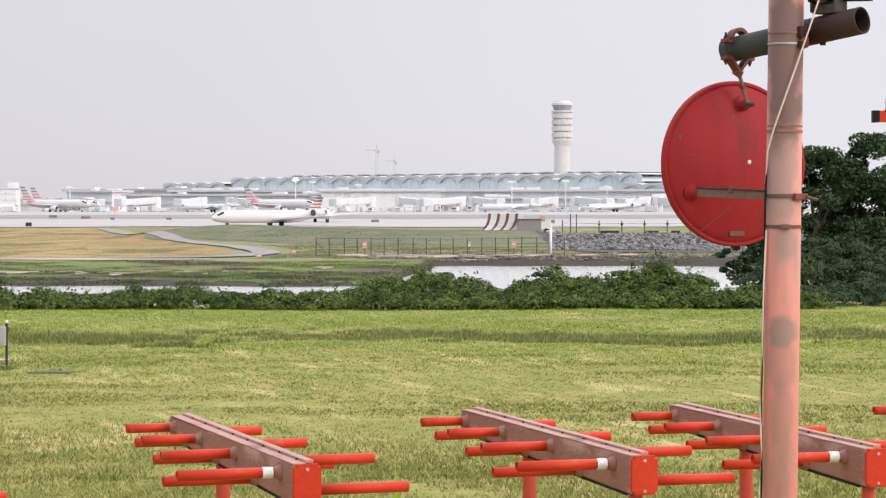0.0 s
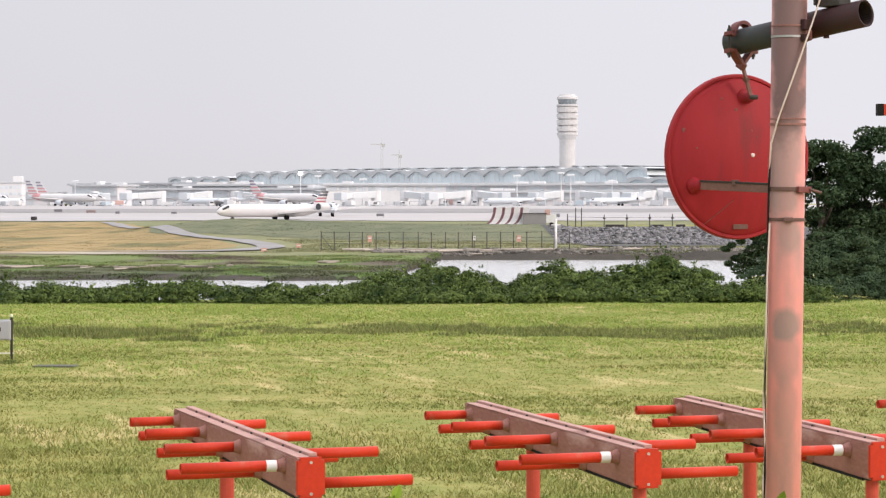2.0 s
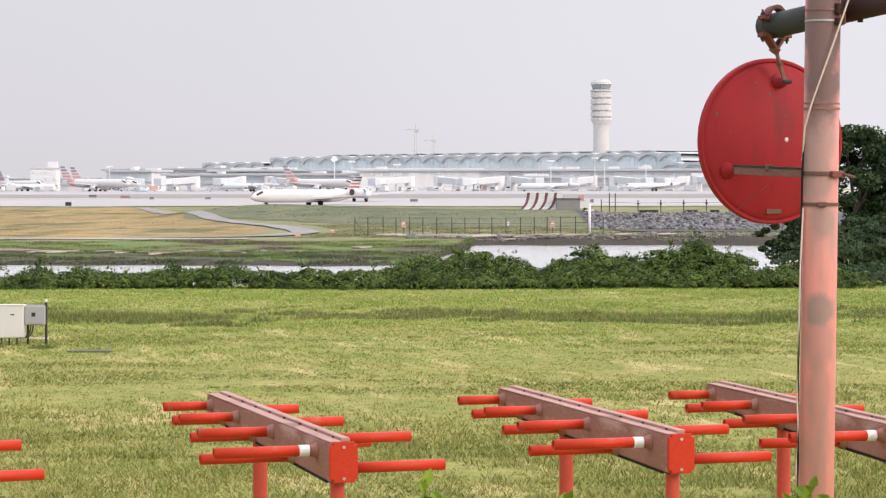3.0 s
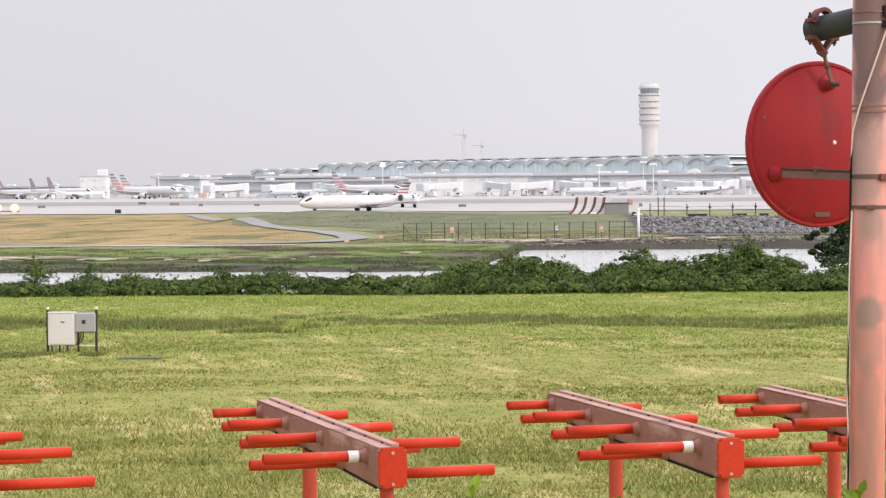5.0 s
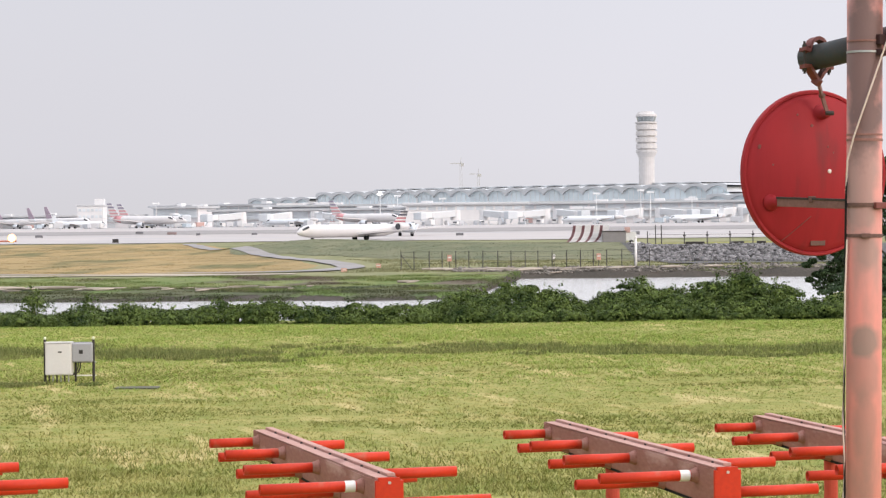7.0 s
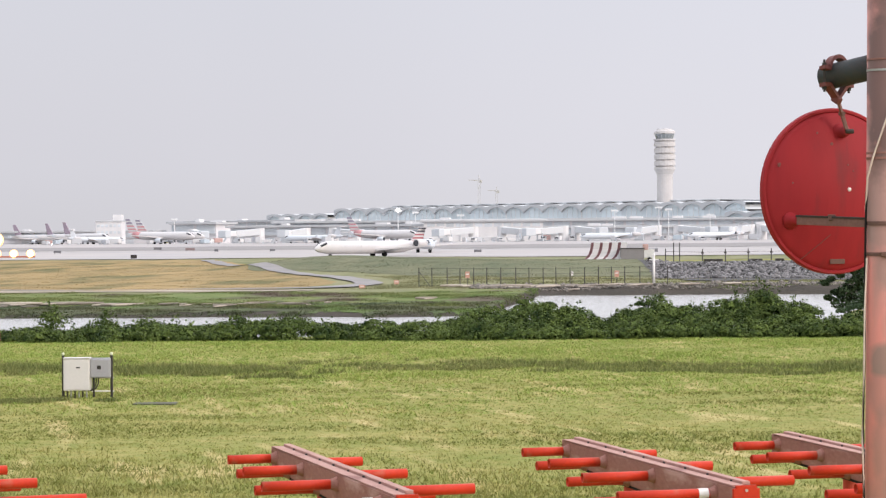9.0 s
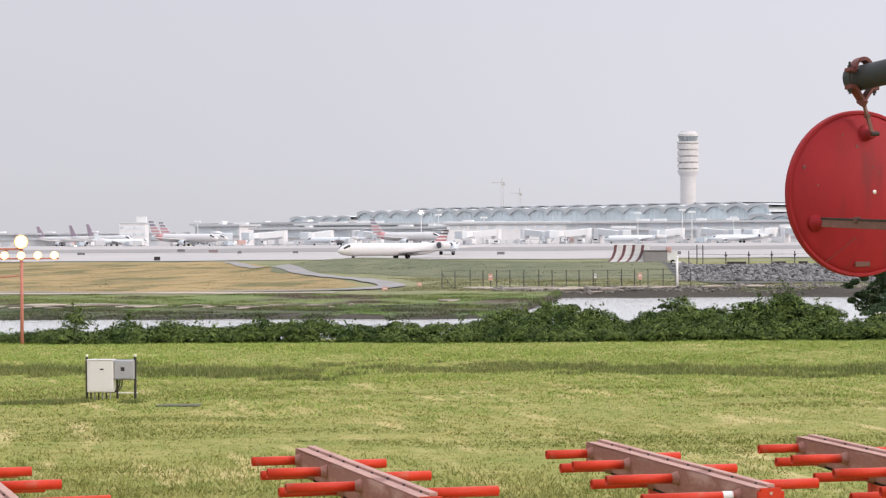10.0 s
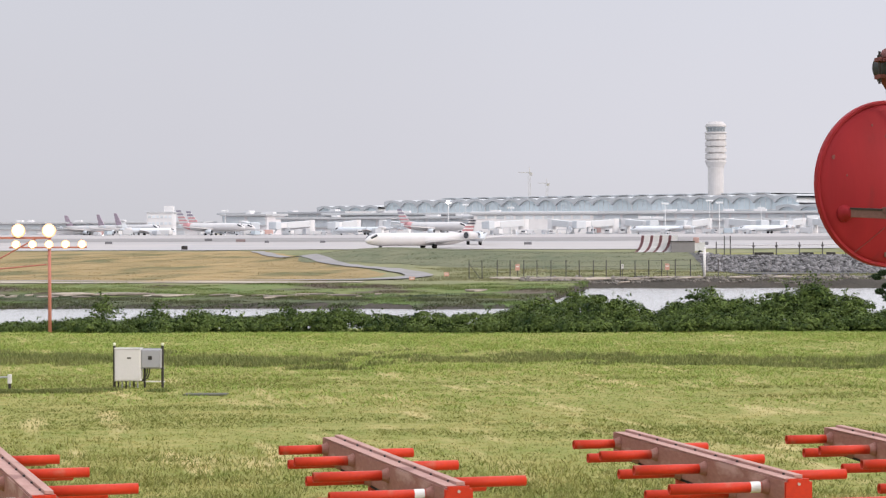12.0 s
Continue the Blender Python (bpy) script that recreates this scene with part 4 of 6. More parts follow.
# bands that hold the cross pipe
for z, q, mt in ((4.246, 0.004, BAND_PAINT), (4.194, 0.005, STEEL)):
    part("band", tube((0, 0, z - q), (0, 0, z + q), 0.0865, 0.006, 40), mt, mast, "pale steel strap")
part("bracket", box(0.05, 0.16, 0.05, (0.085, 0.07, 4.205), 0.006), RED_DARK, mast)
for z, h in ((4.250, 0.05), (4.190, 0.03)):
    part("strap_lock", box(0.045, 0.03, h, (0.068, -0.066, z), 0.005, Matrix.Rotation(0.7, 4, "Z")), PIPE_MAROON, mast, "dark maroon strap lock")
# cables on the mast
wire("cable", [(0.20, -0.02, 4.75), (0.165, -0.06, 4.48), (0.145, -0.070, 4.40), (0.090, -0.088, 4.235), (0.035, -0.097, 4.075), (-0.020, -0.094, 3.915), (-0.060, -0.075, 3.79), (-0.086, -0.045, 3.68), (-0.092, -0.03, 3.52)], 0.0045, CABLE_WHITE, mast, "pale pinkish cable")
wire("cable", [(-0.088, -0.035, 3.62), (-0.092, -0.03, 3.45), (-0.0935, -0.03, 3.2), (-0.094, -0.03, 2.9), (-0.100, -0.03, 2.5), (-0.094, -0.035, 2.1), (-0.096, -0.035, 1.6), (-0.094, -0.035, 0.0)], 0.0055, BLACK, mast, "black cable down the mast")
wire("cable", [(-0.088, -0.05, 3.3), (-0.097, -0.05, 3.05), (-0.100, -0.05, 2.75), (-0.107, -0.05, 2.45), (-0.098, -0.05, 2.25), (-0.105, -0.05, 2.05), (-0.099, -0.05, 1.8), (-0.099, -0.05, 0.0)], 0.0042, CABLE_WHITE, mast, "thin pale cable")

# cross pipe behind the mast
A, B = Vector((1.417, 11.98, 4.193)), Vector((1.995, 11.40, 4.301))
pipe = empty("cross_pipe", Matrix.Translation(A), "dark maroon and grey steel cross pipe with open end", "pipe")
ax = (B - A).normalized()
cut = (B - A) * 0.44
pr = part("pipe_end", tube(Vector(), cut, 0.0625, 0.006, 32), PIPE_GREY, pipe, "grey-green painted section")
pm = part("pipe_body", tube(cut, B - A, 0.0655, 0.0065, 32), PIPE_MAROON, pipe, "dark maroon section, open at the end")
for o in (pr, pm):
    for f in o.data.polygons:
        f.use_smooth = True
part("pipe_plug", rod(ax * 0.004, ax * 0.01, 0.057, seg=28), DARK_METAL, pipe)
# lining and disc carry the shade inside the open pipe
part("pipe_lining", tube(cut + ax * 0.05, B - A - ax * 0.004, 0.0586, 0.002, 28), TUBE_SHADE, pipe, "inside of the pipe, its shade put into the colour")
part("pipe_stop", rod((B - A) * 0.72, (B - A) * 0.725, 0.056, seg=24), TUBE_SHADE, pipe)
part("coupling", tube(cut - ax * 0.02, cut + ax * 0.035, 0.070, 0.008, 28), PIPE_MAROON, pipe)
# hanger at the grey end: two pipe saddles, bolts and links to the dish
hang = ax * 0.072
up = Vector((0, 0, 1))
side = ax.cross(up).normalized()
turn = ax.to_track_quat("Z", "Y").to_matrix().to_4x4()


def strap(points, wide, thick):
    """A bent flat bar across the pipe, through points given sideways and upwards from its axis."""
    bm = bmesh.new()
    rings = []
    for k, (a, b) in enumerate(points):
        p0, p1 = points[max(k - 1, 0)], points[min(k + 1, len(points) - 1)]
        d = Vector((p1[0] - p0[0], p1[1] - p0[1])).normalized()
        c, n = hang + side * a + up * b, side * -d.y + up * d.x
        rings.append([bm.verts.new(c + n * thick * u + ax * wide * v) for u, v in ((-0.5, -0.5), (0.5, -0.5), (0.5, 0.5), (-0.5, 0.5))])
    for p, q in zip(rings, rings[1:]):
        for i in range(4):
            bm.faces.new((p[i], p[(i + 1) % 4], q[(i + 1) % 4], q[i]))
    bm.faces.new(rings[0][::-1])
    bm.faces.new(rings[-1])
    bmesh.ops.recalc_face_normals(bm, faces=bm.faces)
    return bm


arch = [(0.068 * math.cos(math.pi * k / 12), 0.030 + 0.062 * math.sin(math.pi * k / 12)) for k in range(13)]
part("saddle", strap([(0.112, 0.036)] + arch + [(-0.112, 0.036)], 0.040, 0.018), SADDLE, pipe, "red-brown arched pipe saddle")
part("saddle", strap([(0.112, -0.050), (0.070, -0.050), (0.0, -0.118), (-0.070, -0.050), (-0.112, -0.050)], 0.040, 0.020), SADDLE, pipe, "red-brown lower saddle")
for s in (-1, 1):
    part("saddle_bolt", rod(hang + side * s * 0.096 + up * 0.075, hang + side * s * 0.096 - up * 0.085, 0.006, seg=8), DARK_METAL, pipe)
    for z in (0.050, -0.066):
        part("nut", rod(hang + side * s * 0.096 + up * (z - 0.008), hang + side * s * 0.096 + up * (z + 0.008), 0.012, seg=6), DARK_METAL, pipe)
part("hook", box(0.035, 0.035, 0.045, hang - up * 0.120, 0.006, turn @ Matrix.Rotation(0.7, 4, "X")), SADDLE, pipe)
for q in (0.55, 0.72):
    part("stud", rod((B - A) * q - up * 0.062, (B - A) * q - up * 0.078, 0.014, seg=10), PIPE_MAROON, pipe)
# light unit carried on the open end
unit = empty("lamp_bracket", Matrix.Translation(A + (B - A) * 0.76 + Vector((0, 0, 0.07))), "grey steel bracket and dark lamp housing on the pipe", "bracket")
part("bracket_plate", box(0.13, 0.09, 0.045, (0, 0, 0.02), 0.005, Matrix.Rotation(-0.77, 4, "Z")), BRACKET, unit, "grey slotted bracket")
part("bracket_side", box(0.012, 0.10, 0.09, (0.05, -0.04, 0.05), 0.003, Matrix.Rotation(-0.77, 4, "Z")), BRACKET, unit)
part("bracket_side", box(0.012, 0.10, 0.09, (-0.05, 0.04, 0.05), 0.003, Matrix.Rotation(-0.77, 4, "Z")), BRACKET, unit)
part("housing", rod((-0.10, 0.02, 0.13), (0.20, -0.04, 0.15), 0.075, 0.095, seg=24), BLACK, unit, "dark rounded lamp housing", smooth=True)
part("pivot", rod((-0.06, -0.07, 0.06), (0.04, 0.07, 0.06), 0.018, seg=12), DARK_METAL, unit)

# dish, seen from its convex back
DC = Vector((1.469, 12.10, 3.631))
DR = 0.408
dish = empty("antenna_dish", Matrix.Translation(DC), "round red painted antenna dish seen from its back", "dish antenna")
dn = Vector((0.42, -0.908, 0.0)).normalized()
dm = dn.to_track_quat("Z", "Y").to_matrix().to_4x4()
prof = [(DR - 0.012, -0.020), (DR, -0.016), (DR + 0.004, -0.006), (DR + 0.002, 0.006), (DR - 0.010, 0.010)]
prof += [(DR * k, 0.012 + 0.085 * (1 - k * k)) for k in (0.96, 0.9, 0.8, 0.65, 0.5, 0.35, 0.2, 0.06)]
part("reflector", lathe(prof, 72, dm), DISH_RED, dish, "red painted shallow convex back", smooth=True)
bm = bmesh.new()
ring = [(DR - 0.012, 0.010), (DR - 0.008, 0.020), (DR + 0.004, 0.020), (DR + 0.010, 0.012), (DR + 0.010, -0.012), (DR - 0.004, -0.016)]
part("rim", lathe(ring, 72, dm), DISH_RED, dish, "rolled rim")
right = up.cross(dn).normalized()


def on_dish(px, pz, off=0.0):
    """A place on the dish's back, px to the right and pz up from its middle."""
    k = min(1.0, math.hypot(px, pz) / DR)
    return right * px + up * pz + dn * (0.012 + 0.085 * (1 - k * k) + off)


for px, pz in ((0.015, 0.297), (-0.272, -0.146)):
    p = on_dish(px, pz)
    part("boss", lathe([(0.046, -0.012), (0.043, 0.003), (0.028, 0.012), (0.025, 0.050), (0.018, 0.058)], 20, Matrix.Translation(p) @ dm), DISH_RED, dish, "round mounting boss", smooth=True)
p, q = on_dish(0.015, 0.297, 0.055), A + hang - up * 0.10 - DC
mid = p + right * -0.029 + up * 0.087
for a, b, wd in ((p, mid, 0.020), (mid, q, 0.026)):
    part("link", box((b - a).length + 0.02, 0.012, wd, a.lerp(b, 0.5), 0.003, (b - a).to_track_quat("X", "Z").to_matrix().to_4x4()), ARM_PAINT, dish, "jointed flat hanger link")
part("link_joint", rod(mid - dn * 0.016, mid + dn * 0.016, 0.011, seg=10), RUST, dish)
part("link_bolt", rod(p - right * 0.012, p + right * 0.032 + dn * 0.006, 0.012, seg=8), DARK_METAL, dish)
p, q = on_dish(-0.272, -0.146, 0.04), Vector((PX + 0.0, PY - 0.02, 3.463)) - DC
d = q - p
part("arm", box(d.length, 0.022, 0.042, p.lerp(q, 0.5), 0.003, d.to_track_quat("X", "Z").to_matrix().to_4x4()), ARM_PAINT, dish, "worn pinkish steel support arm")
part("arm_plate", box(d.length * 0.96, 0.030, 0.010, p.lerp(q, 0.5) + up * 0.022, 0.002, d.to_track_quat("X", "Z").to_matrix().to_4x4()), DARK_METAL, dish)
part("arm_clip", box(0.035, 0.04, 0.03, p.lerp(q, 0.42) + up * 0.02, 0.004), RUST, dish)
plate_m = Matrix.Translation(on_dish(-0.003, -0.353, 0.004)) @ dm @ Matrix.Rotation(math.pi / 2, 4, "Z")
part("name_plate", box(0.024, 0.085, 0.004, (0, 0, 0), 0.001, plate_m), RUST, dish, "small dull metal plate")
part("rivet", lathe([(0.011, 0), (0.010, 0.004), (0.005, 0.007)], 12, Matrix.Translation(on_dish(0.032, 0.007, -0.001)) @ dm), TAPE, dish, "pale rivet")
for px, pz, s in ((-0.33, 0.13, 0.013), (-0.05, 0.235, 0.010), (-0.12, 0.29, 0.007), (0.03, 0.13, 0.006), (-0.27, 0.04, 0.006), (0.06, 0.10, 0.005)):
    part("chip", lathe([(s, 0), (s * 0.8, 0.0015)], 7, Matrix.Translation(on_dish(px, pz, 0.0)) @ dm), RED_DARK, dish, "chipped paint spot")
wire("scratch", [on_dish(-0.217 + 0.154 * t, -0.352 + 0.134 * t, 0.001) for t in (0, 0.2, 0.4, 0.6, 0.8, 1)], 0.0022, RED_DARK, dish, "thin dark scratch")

# ---- lamp bar beside the mast ----
lb = empty("approach_light_bar", Matrix.Translation((3.615, 20.0, 4.175)), "orange light bar with lit lamps on an orange post", "approach light")
part("bar", box(2.3, 0.095, 0.095, (1.17, 0, 0), 0.004), ORANGE, lb, "orange square bar")
part("bar_end", box(0.055, 0.099, 0.099, (0.0, 0, 0), 0.004), BLACK, lb, "black plastic end cap")
part("bar_seam", box(0.006, 0.099, 0.099, (0.13, 0, 0)), RED_DARK, lb)
part("post", rod((1.2, 0, -4.5), (1.2, 0, -0.045), 0.06, seg=18), ORANGE, lb)
for k in range(3):
    x = 0.165 + k * 0.95
    hd = part("lamp_holder", box(0.145, 0.12, 0.11, (x, 0, 0.105), 0.01), BRACKET, lb, "grey lamp holder box")
    part("holder_base", box(0.16, 0.13, 0.012, (x, 0, 0.052), 0.002), BLACK, hd)
    part("swivel", lathe([(0.02, 0.16), (0.02, 0.185), (0.036, 0.20), (0.038, 0.23), (0.02, 0.25)], 14, Matrix.Translation((x, 0, 0))), DARK_METAL, hd, smooth=True)
    part("lamp", lathe([(0.03, -0.09), (0.06, -0.06), (0.09, 0.0), (0.095, 0.03), (0.09, 0.04)], 20,
                       Matrix.Translation((x + 0.07, 0.0, 0.30)) @ Matrix.Rotation(radians(-68), 4, "Z") @ Matrix.Rotation(radians(82), 4, "Y")), STEEL, hd, "round metal lamp shell", smooth=True)
    part("lens", lathe([(0.088, 0.0), (0.07, 0.02), (0.03, 0.03)], 20, Matrix.Translation((x + 0.07, 0.0, 0.30)) @ Matrix.Rotation(radians(-68), 4, "Z") @ Matrix.Rotation(radians(82), 4, "Y") @ Matrix.Translation((0, 0, 0.038))), GLOW, hd, "lit warm lens")

# ---- approach lights on the far bank side ----
al = empty("approach_light_tower", Matrix.Translation((-18.22, 78.9, float(height(-18.22, 78.9)))), "orange pole carrying bars of bright lit approach lamps", "approach light")
part("pole", rod((0, 0, -0.5), (0, 0, 3.16), 0.062, 0.052, seg=16), POST_FADED, al, "faded orange pole", smooth=True)
part("bar", box(5.6, 0.075, 0.075, (-2.74, 0, 3.19), 0.01), POST_FADED, al)
part("lower_bar", box(2.62, 0.055, 0.055, (-0.03, -0.075, 2.87), 0.01), POST_FADED, al)
part("brace", rod((-0.1, 0, 2.3), (-3.4, 0, 2.0), 0.025, seg=8), POST_FADED, al)
part("brace", rod((-0.4, 0, 3.2), (-2.6, 0, 2.0), 0.025, seg=8), POST_FADED, al)
# lamps are as wide as their bloom; an added ring glows as halo
for k in range(5):
    x = 1.12 - 0.56 * k
    r = part("lamp", lathe([(0.04, 0), (0.12, 0.06), (0.152, 0.12)], 14, Matrix.Translation((x, 0.05, 2.965)) @ Matrix.Rotation(radians(90), 4, "X")), STEEL, al)
    part("lens_rim", lathe([(0.150, 0.12), (0.115, 0.15)], 14, Matrix.Translation((x, 0.05, 2.965)) @ Matrix.Rotation(radians(90), 4, "X")), GLOW_HALO, r, "ring glowing as the lamp's warm halo")
    part("lens", lathe([(0.115, 0.15), (0.08, 0.17), (0.02, 0.18)], 14, Matrix.Translation((x, 0.05, 2.965)) @ Matrix.Rotation(radians(90), 4, "X")), GLOW, r, "bright warm lens")
for k in range(3):
    x = -1.04 * k
    r = part("lamp", lathe([(0.05, 0), (0.20, 0.06), (0.24, 0.12)], 14, Matrix.Translation((x, 0.05, 3.43)) @ Matrix.Rotation(radians(90), 4, "X")), STEEL, al)
    part("lens_rim", lathe([(0.235, 0.12), (0.19, 0.16)], 14, Matrix.Translation((x, 0.05, 3.43)) @ Matrix.Rotation(radians(90), 4, "X")), GLOW_HALO, r, "ring glowing as the lamp's warm halo")
    part("lens", lathe([(0.19, 0.16), (0.12, 0.19), (0.02, 0.20)], 14, Matrix.Translation((x, 0.05, 3.43)) @ Matrix.Rotation(radians(90), 4, "X")), GLOW, r, "bright warm lens")
    part("lamp_stem", rod((x, 0, 3.22), (x, 0.02, 3.36), 0.02, seg=8), STEEL, al)
part("footing", box(0.5, 0.5, 0.5, (0, 0, -0.28), 0.03), WALL_PALE, al, "small concrete footing")

# ---- equipment cabinets in the grass ----
cy = 51.7
z0 = float(height(-9.97, cy))
cb = empty("equipment_cabinets", Matrix.Translation((-9.97, cy, z0)), "pale and grey equipment boxes on a metal pipe frame", "electrical cabinet")
for x in (-0.540, 0.524):
    p = part("frame_post", rod((x, 0, -0.15), (x, 0, 0.93), 0.030, seg=12), DARK_METAL, cb, "dark pipe post")
    part("finial", lathe([(0.012, 0.93), (0.030, 0.945), (0.034, 0.965), (0.022, 0.99), (0.006, 0.997)], 12, Matrix.Translation((x, 0, 0))), PALE_BALL, p, "pale round cap", smooth=True)
part("top_rail", box(1.08, 0.03, 0.03, (-0.008, 0.0, 0.865), 0.004), STEEL, cb)
part("middle_rail", box(0.62, 0.03, 0.025, (0.27, 0.0, 0.44), 0.004), STEEL, cb)
part("lower_rail", box(0.50, 0.03, 0.025, (0.33, 0.0, 0.15), 0.004), SIGN_WHITE, cb)
b1 = part("large_cabinet", box(0.575, 0.28, 0.70, (-0.203, -0.10, 0.525), 0.012), CABINET, cb, "pale cream enamel cabinet")
part("cabinet_door", box(0.535, 0.014, 0.655, (-0.203, -0.245, 0.525), 0.006), CABINET, b1)
part("name_plate", box(0.085, 0.006, 0.028, (-0.165, -0.256, 0.675), 0.001), DARK_METAL, b1, "small dark plate")
part("rain_hood", box(0.60, 0.31, 0.014, (-0.203, -0.11, 0.882), 0.004), CABINET, b1)
b2 = part("small_cabinet", box(0.43, 0.22, 0.405, (0.302, -0.08, 0.655), 0.010), CABINET_GREY, cb, "grey enamel cabinet")
part("cabinet_door", box(0.39, 0.012, 0.365, (0.302, -0.196, 0.655), 0.005), CABINET_GREY, b2)
part("warning_sign", box(0.085, 0.006, 0.085, (0.285, -0.206, 0.675), 0.001), DARK_METAL, b2, "small dark square sign")
for k in range(6):
    x = -0.44 + k * 0.085
    part("conduit", rod((x, -0.06, -0.1), (x, -0.06, 0.19), 0.017, seg=8), STEEL if k % 2 else DARK_METAL, cb)
part("stub_leg", rod((0.13, 0, -0.1), (0.13, 0, 0.47), 0.026, seg=10), DARK_METAL, cb)
for k, x in enumerate((0.20, 0.25)):
    wire("hose", [(x, -0.04, 0.46), (x - 0.01, -0.05, 0.32), (x - 0.06, -0.05, 0.22), (x - 0.16, -0.05, 0.17), (x - 0.3, -0.05, 0.17)], 0.015, DARK_METAL, cb, "dark bent hose")
pb = empty("pipe_stand", Matrix.Translation((-12.71, 51.2, float(height(-12.71, 51.2)))), "short bent galvanised pipe standing in the grass", "pipe")
part("upright", rod((0, 0, -0.1), (0, 0, 0.30), 0.035, seg=12), DARK_METAL, pb)
part("cap", box(0.08, 0.08, 0.20, (0, 0, 0.25), 0.012), CABINET, pb)
part("rail", rod((-1.0, 0, 0.27), (-0.04, 0, 0.29), 0.02, seg=10), STEEL, pb)
part("upright", rod((-1.0, 0, -0.1), (-1.0, 0, 0.28), 0.03, seg=12), DARK_METAL, pb)
pv = part("vault_cover", box(0.90, 0.50, 0.04, (0, 0, 0), 0.01), PLATE)
pv.location = (-8.18, 49.8, float(height(-8.18, 49.8)) + 0.01)
tagged(pv, "flat dark cover plate lying in the grass", "cover plate")


# ---- weeds near the camera ----
def weed(x, y, top, n, seed):
    r = random.Random(seed)
    top -= float(height(x, y))
    w = empty("weed", Matrix.Translation((x, y, float(height(x, y)))), "leafy green weed tip in front of the antennas", "weed", "weeds in the foreground")
    part("stem", rod((0, 0, -0.05), (0.01, 0, top - 0.03), 0.004, 0.002, seg=6), WEED, w)
    for k in range(n):
        a, e = r.uniform(0, 6.28), r.uniform(0.3, 1.2)
        ln, wd = r.uniform(0.030, 0.046), r.uniform(0.010, 0.016)
        bm = bmesh.new()
        d = Vector((math.cos(a) * math.cos(e), math.sin(a) * math.cos(e), math.sin(e)))
        s = d.cross(Vector((r.uniform(-0.6, 0.6), -1.0, r.uniform(-0.2, 0.6)))).normalized() * wd
        nn = s.cross(d).normalized()
        o = Vector((0.008, 0, top - 0.045 - 0.011 * k))
        rim = [(0.0, 0.05), (0.18, 0.62), (0.42, 1.0), (0.70, 0.72), (0.90, 0.28)]
        mids = [bm.verts.new(o + d * ln * q) for q, _ in rim] + [bm.verts.new(o + d * ln)]
        for e in (-1, 1):
            edge = [bm.verts.new(o + d * ln * q + s * e * b + nn * 0.005 * b) for q, b in rim]
            for q in range(4):
                bm.faces.new((mids[q], mids[q + 1], edge[q + 1], edge[q]))
            bm.faces.new((mids[4], mids[5], edge[4]))
        part("leaf", bm, WEED, w)
    return w


weed(-0.117, 5.0, 2.815, 12, 1)
weed(0.690, 5.0, 2.812, 11, 2)
weed(0.174, 5.0, 2.785, 9, 4)
weed(-0.085, 5.02, 2.780, 8, 7)
weed(0.735, 5.03, 2.775, 8, 9)
weed(0.655, 4.98, 2.775, 7, 12)


# ---- far shore: rocks, driftwood, fence, signs ----
def rocks(name, places, mat, label):
    """Angular stones, each a rough twenty-sided lump, as one heap."""
    bm = bmesh.new()
    bmesh.ops.create_icosphere(bm, subdivisions=1, radius=1)
    bv = np.array([v.co[:] for v in bm.verts])
    bf = np.array([[v.index for v in f.verts] for f in bm.faces])
    bm.free()
    v, f = [], []
    for k, (x, y, z, r) in enumerate(places):
        q = bv * rng.uniform(0.6, 1.25, bv.shape) * r * rng.uniform(0.7, 1.3, 3)
        a = rng.uniform(0, 6.28)
        c, s = math.cos(a), math.sin(a)
        q = np.stack([q[:, 0] * c - q[:, 1] * s, q[:, 0] * s + q[:, 1] * c, q[:, 2] * 0.8], 1)
        v.append(q + (x, y, z))
        f.append(bf + k * len(bv))
    return tagged(mesh_from(name, np.concatenate(v), np.concatenate(f), mat), label, "rocks", kind="stuff")


pl = []
for k in range(6500):
    x, y = rng.uniform(12.2, 40), rng.uniform(262, 324)
    if x < 13 + (324 - y) * -0.02 + 1.5 * rng.random():
        continue
    r = rng.uniform(0.10, 0.24) * (1 + 0.6 * (rng.random() < 0.08))
    pl.append((x * (0.85 + y / 1900), y, float(height(x, y)) + 0.1 + r * 0.45, r))
rocks("riprap", pl, ROCK, "slope of dark grey broken riprap stones")
pl = []
for k in range(3600):
    x, y = -7 + 49 * rng.random() ** 1.6, 223.5 + 11 * rng.random() ** 1.2
    r = rng.uniform(0.06, 0.17) * (1 + 0.9 * (rng.random() < 0.1))
    pl.append((x, y, float(height(x, y)) + 0.08 + r * 0.3, r))
rocks("shore_rubble", pl, SHORE_STONE, "brown rubble and stones along the far shore")


def log(x, y, length, r, yaw, mat=None, label="weathered grey driftwood log on the shore"):
    z = float(height(x, y)) + 0.19 + r * 0.9
    bm = bmesh.new()
    pts = [(-length / 2, 0, 0), (-length * 0.2, 0.06 * length * random.uniform(-1, 1), 0.0), (length * 0.2, 0.06 * length * random.uniform(-1, 1), 0.02), (length / 2, 0, 0.05)]
    rr = [r * 0.8, r, r * 0.85, r * 0.35]
    rings = [[bm.verts.new((p[0], p[1] + q * math.cos(t), p[2] + q * math.sin(t))) for t in (2 * math.pi * i / 9 for i in range(9))] for p, q in zip(pts, rr)]
    for p, q in zip(rings, rings[1:]):
        for i in range(9):
            bm.faces.new((p[i], p[(i + 1) % 9], q[(i + 1) % 9], q[i]))
    bm.faces.new(rings[0][::-1])
    bm.faces.new(rings[-1])
    ob = part("log", bm, mat or DRIFT, smooth=True)
    ob.matrix_basis = pose(x, y, z, 0, 0, yaw)
    return tagged(ob, label, "log", "driftwood along the shore")


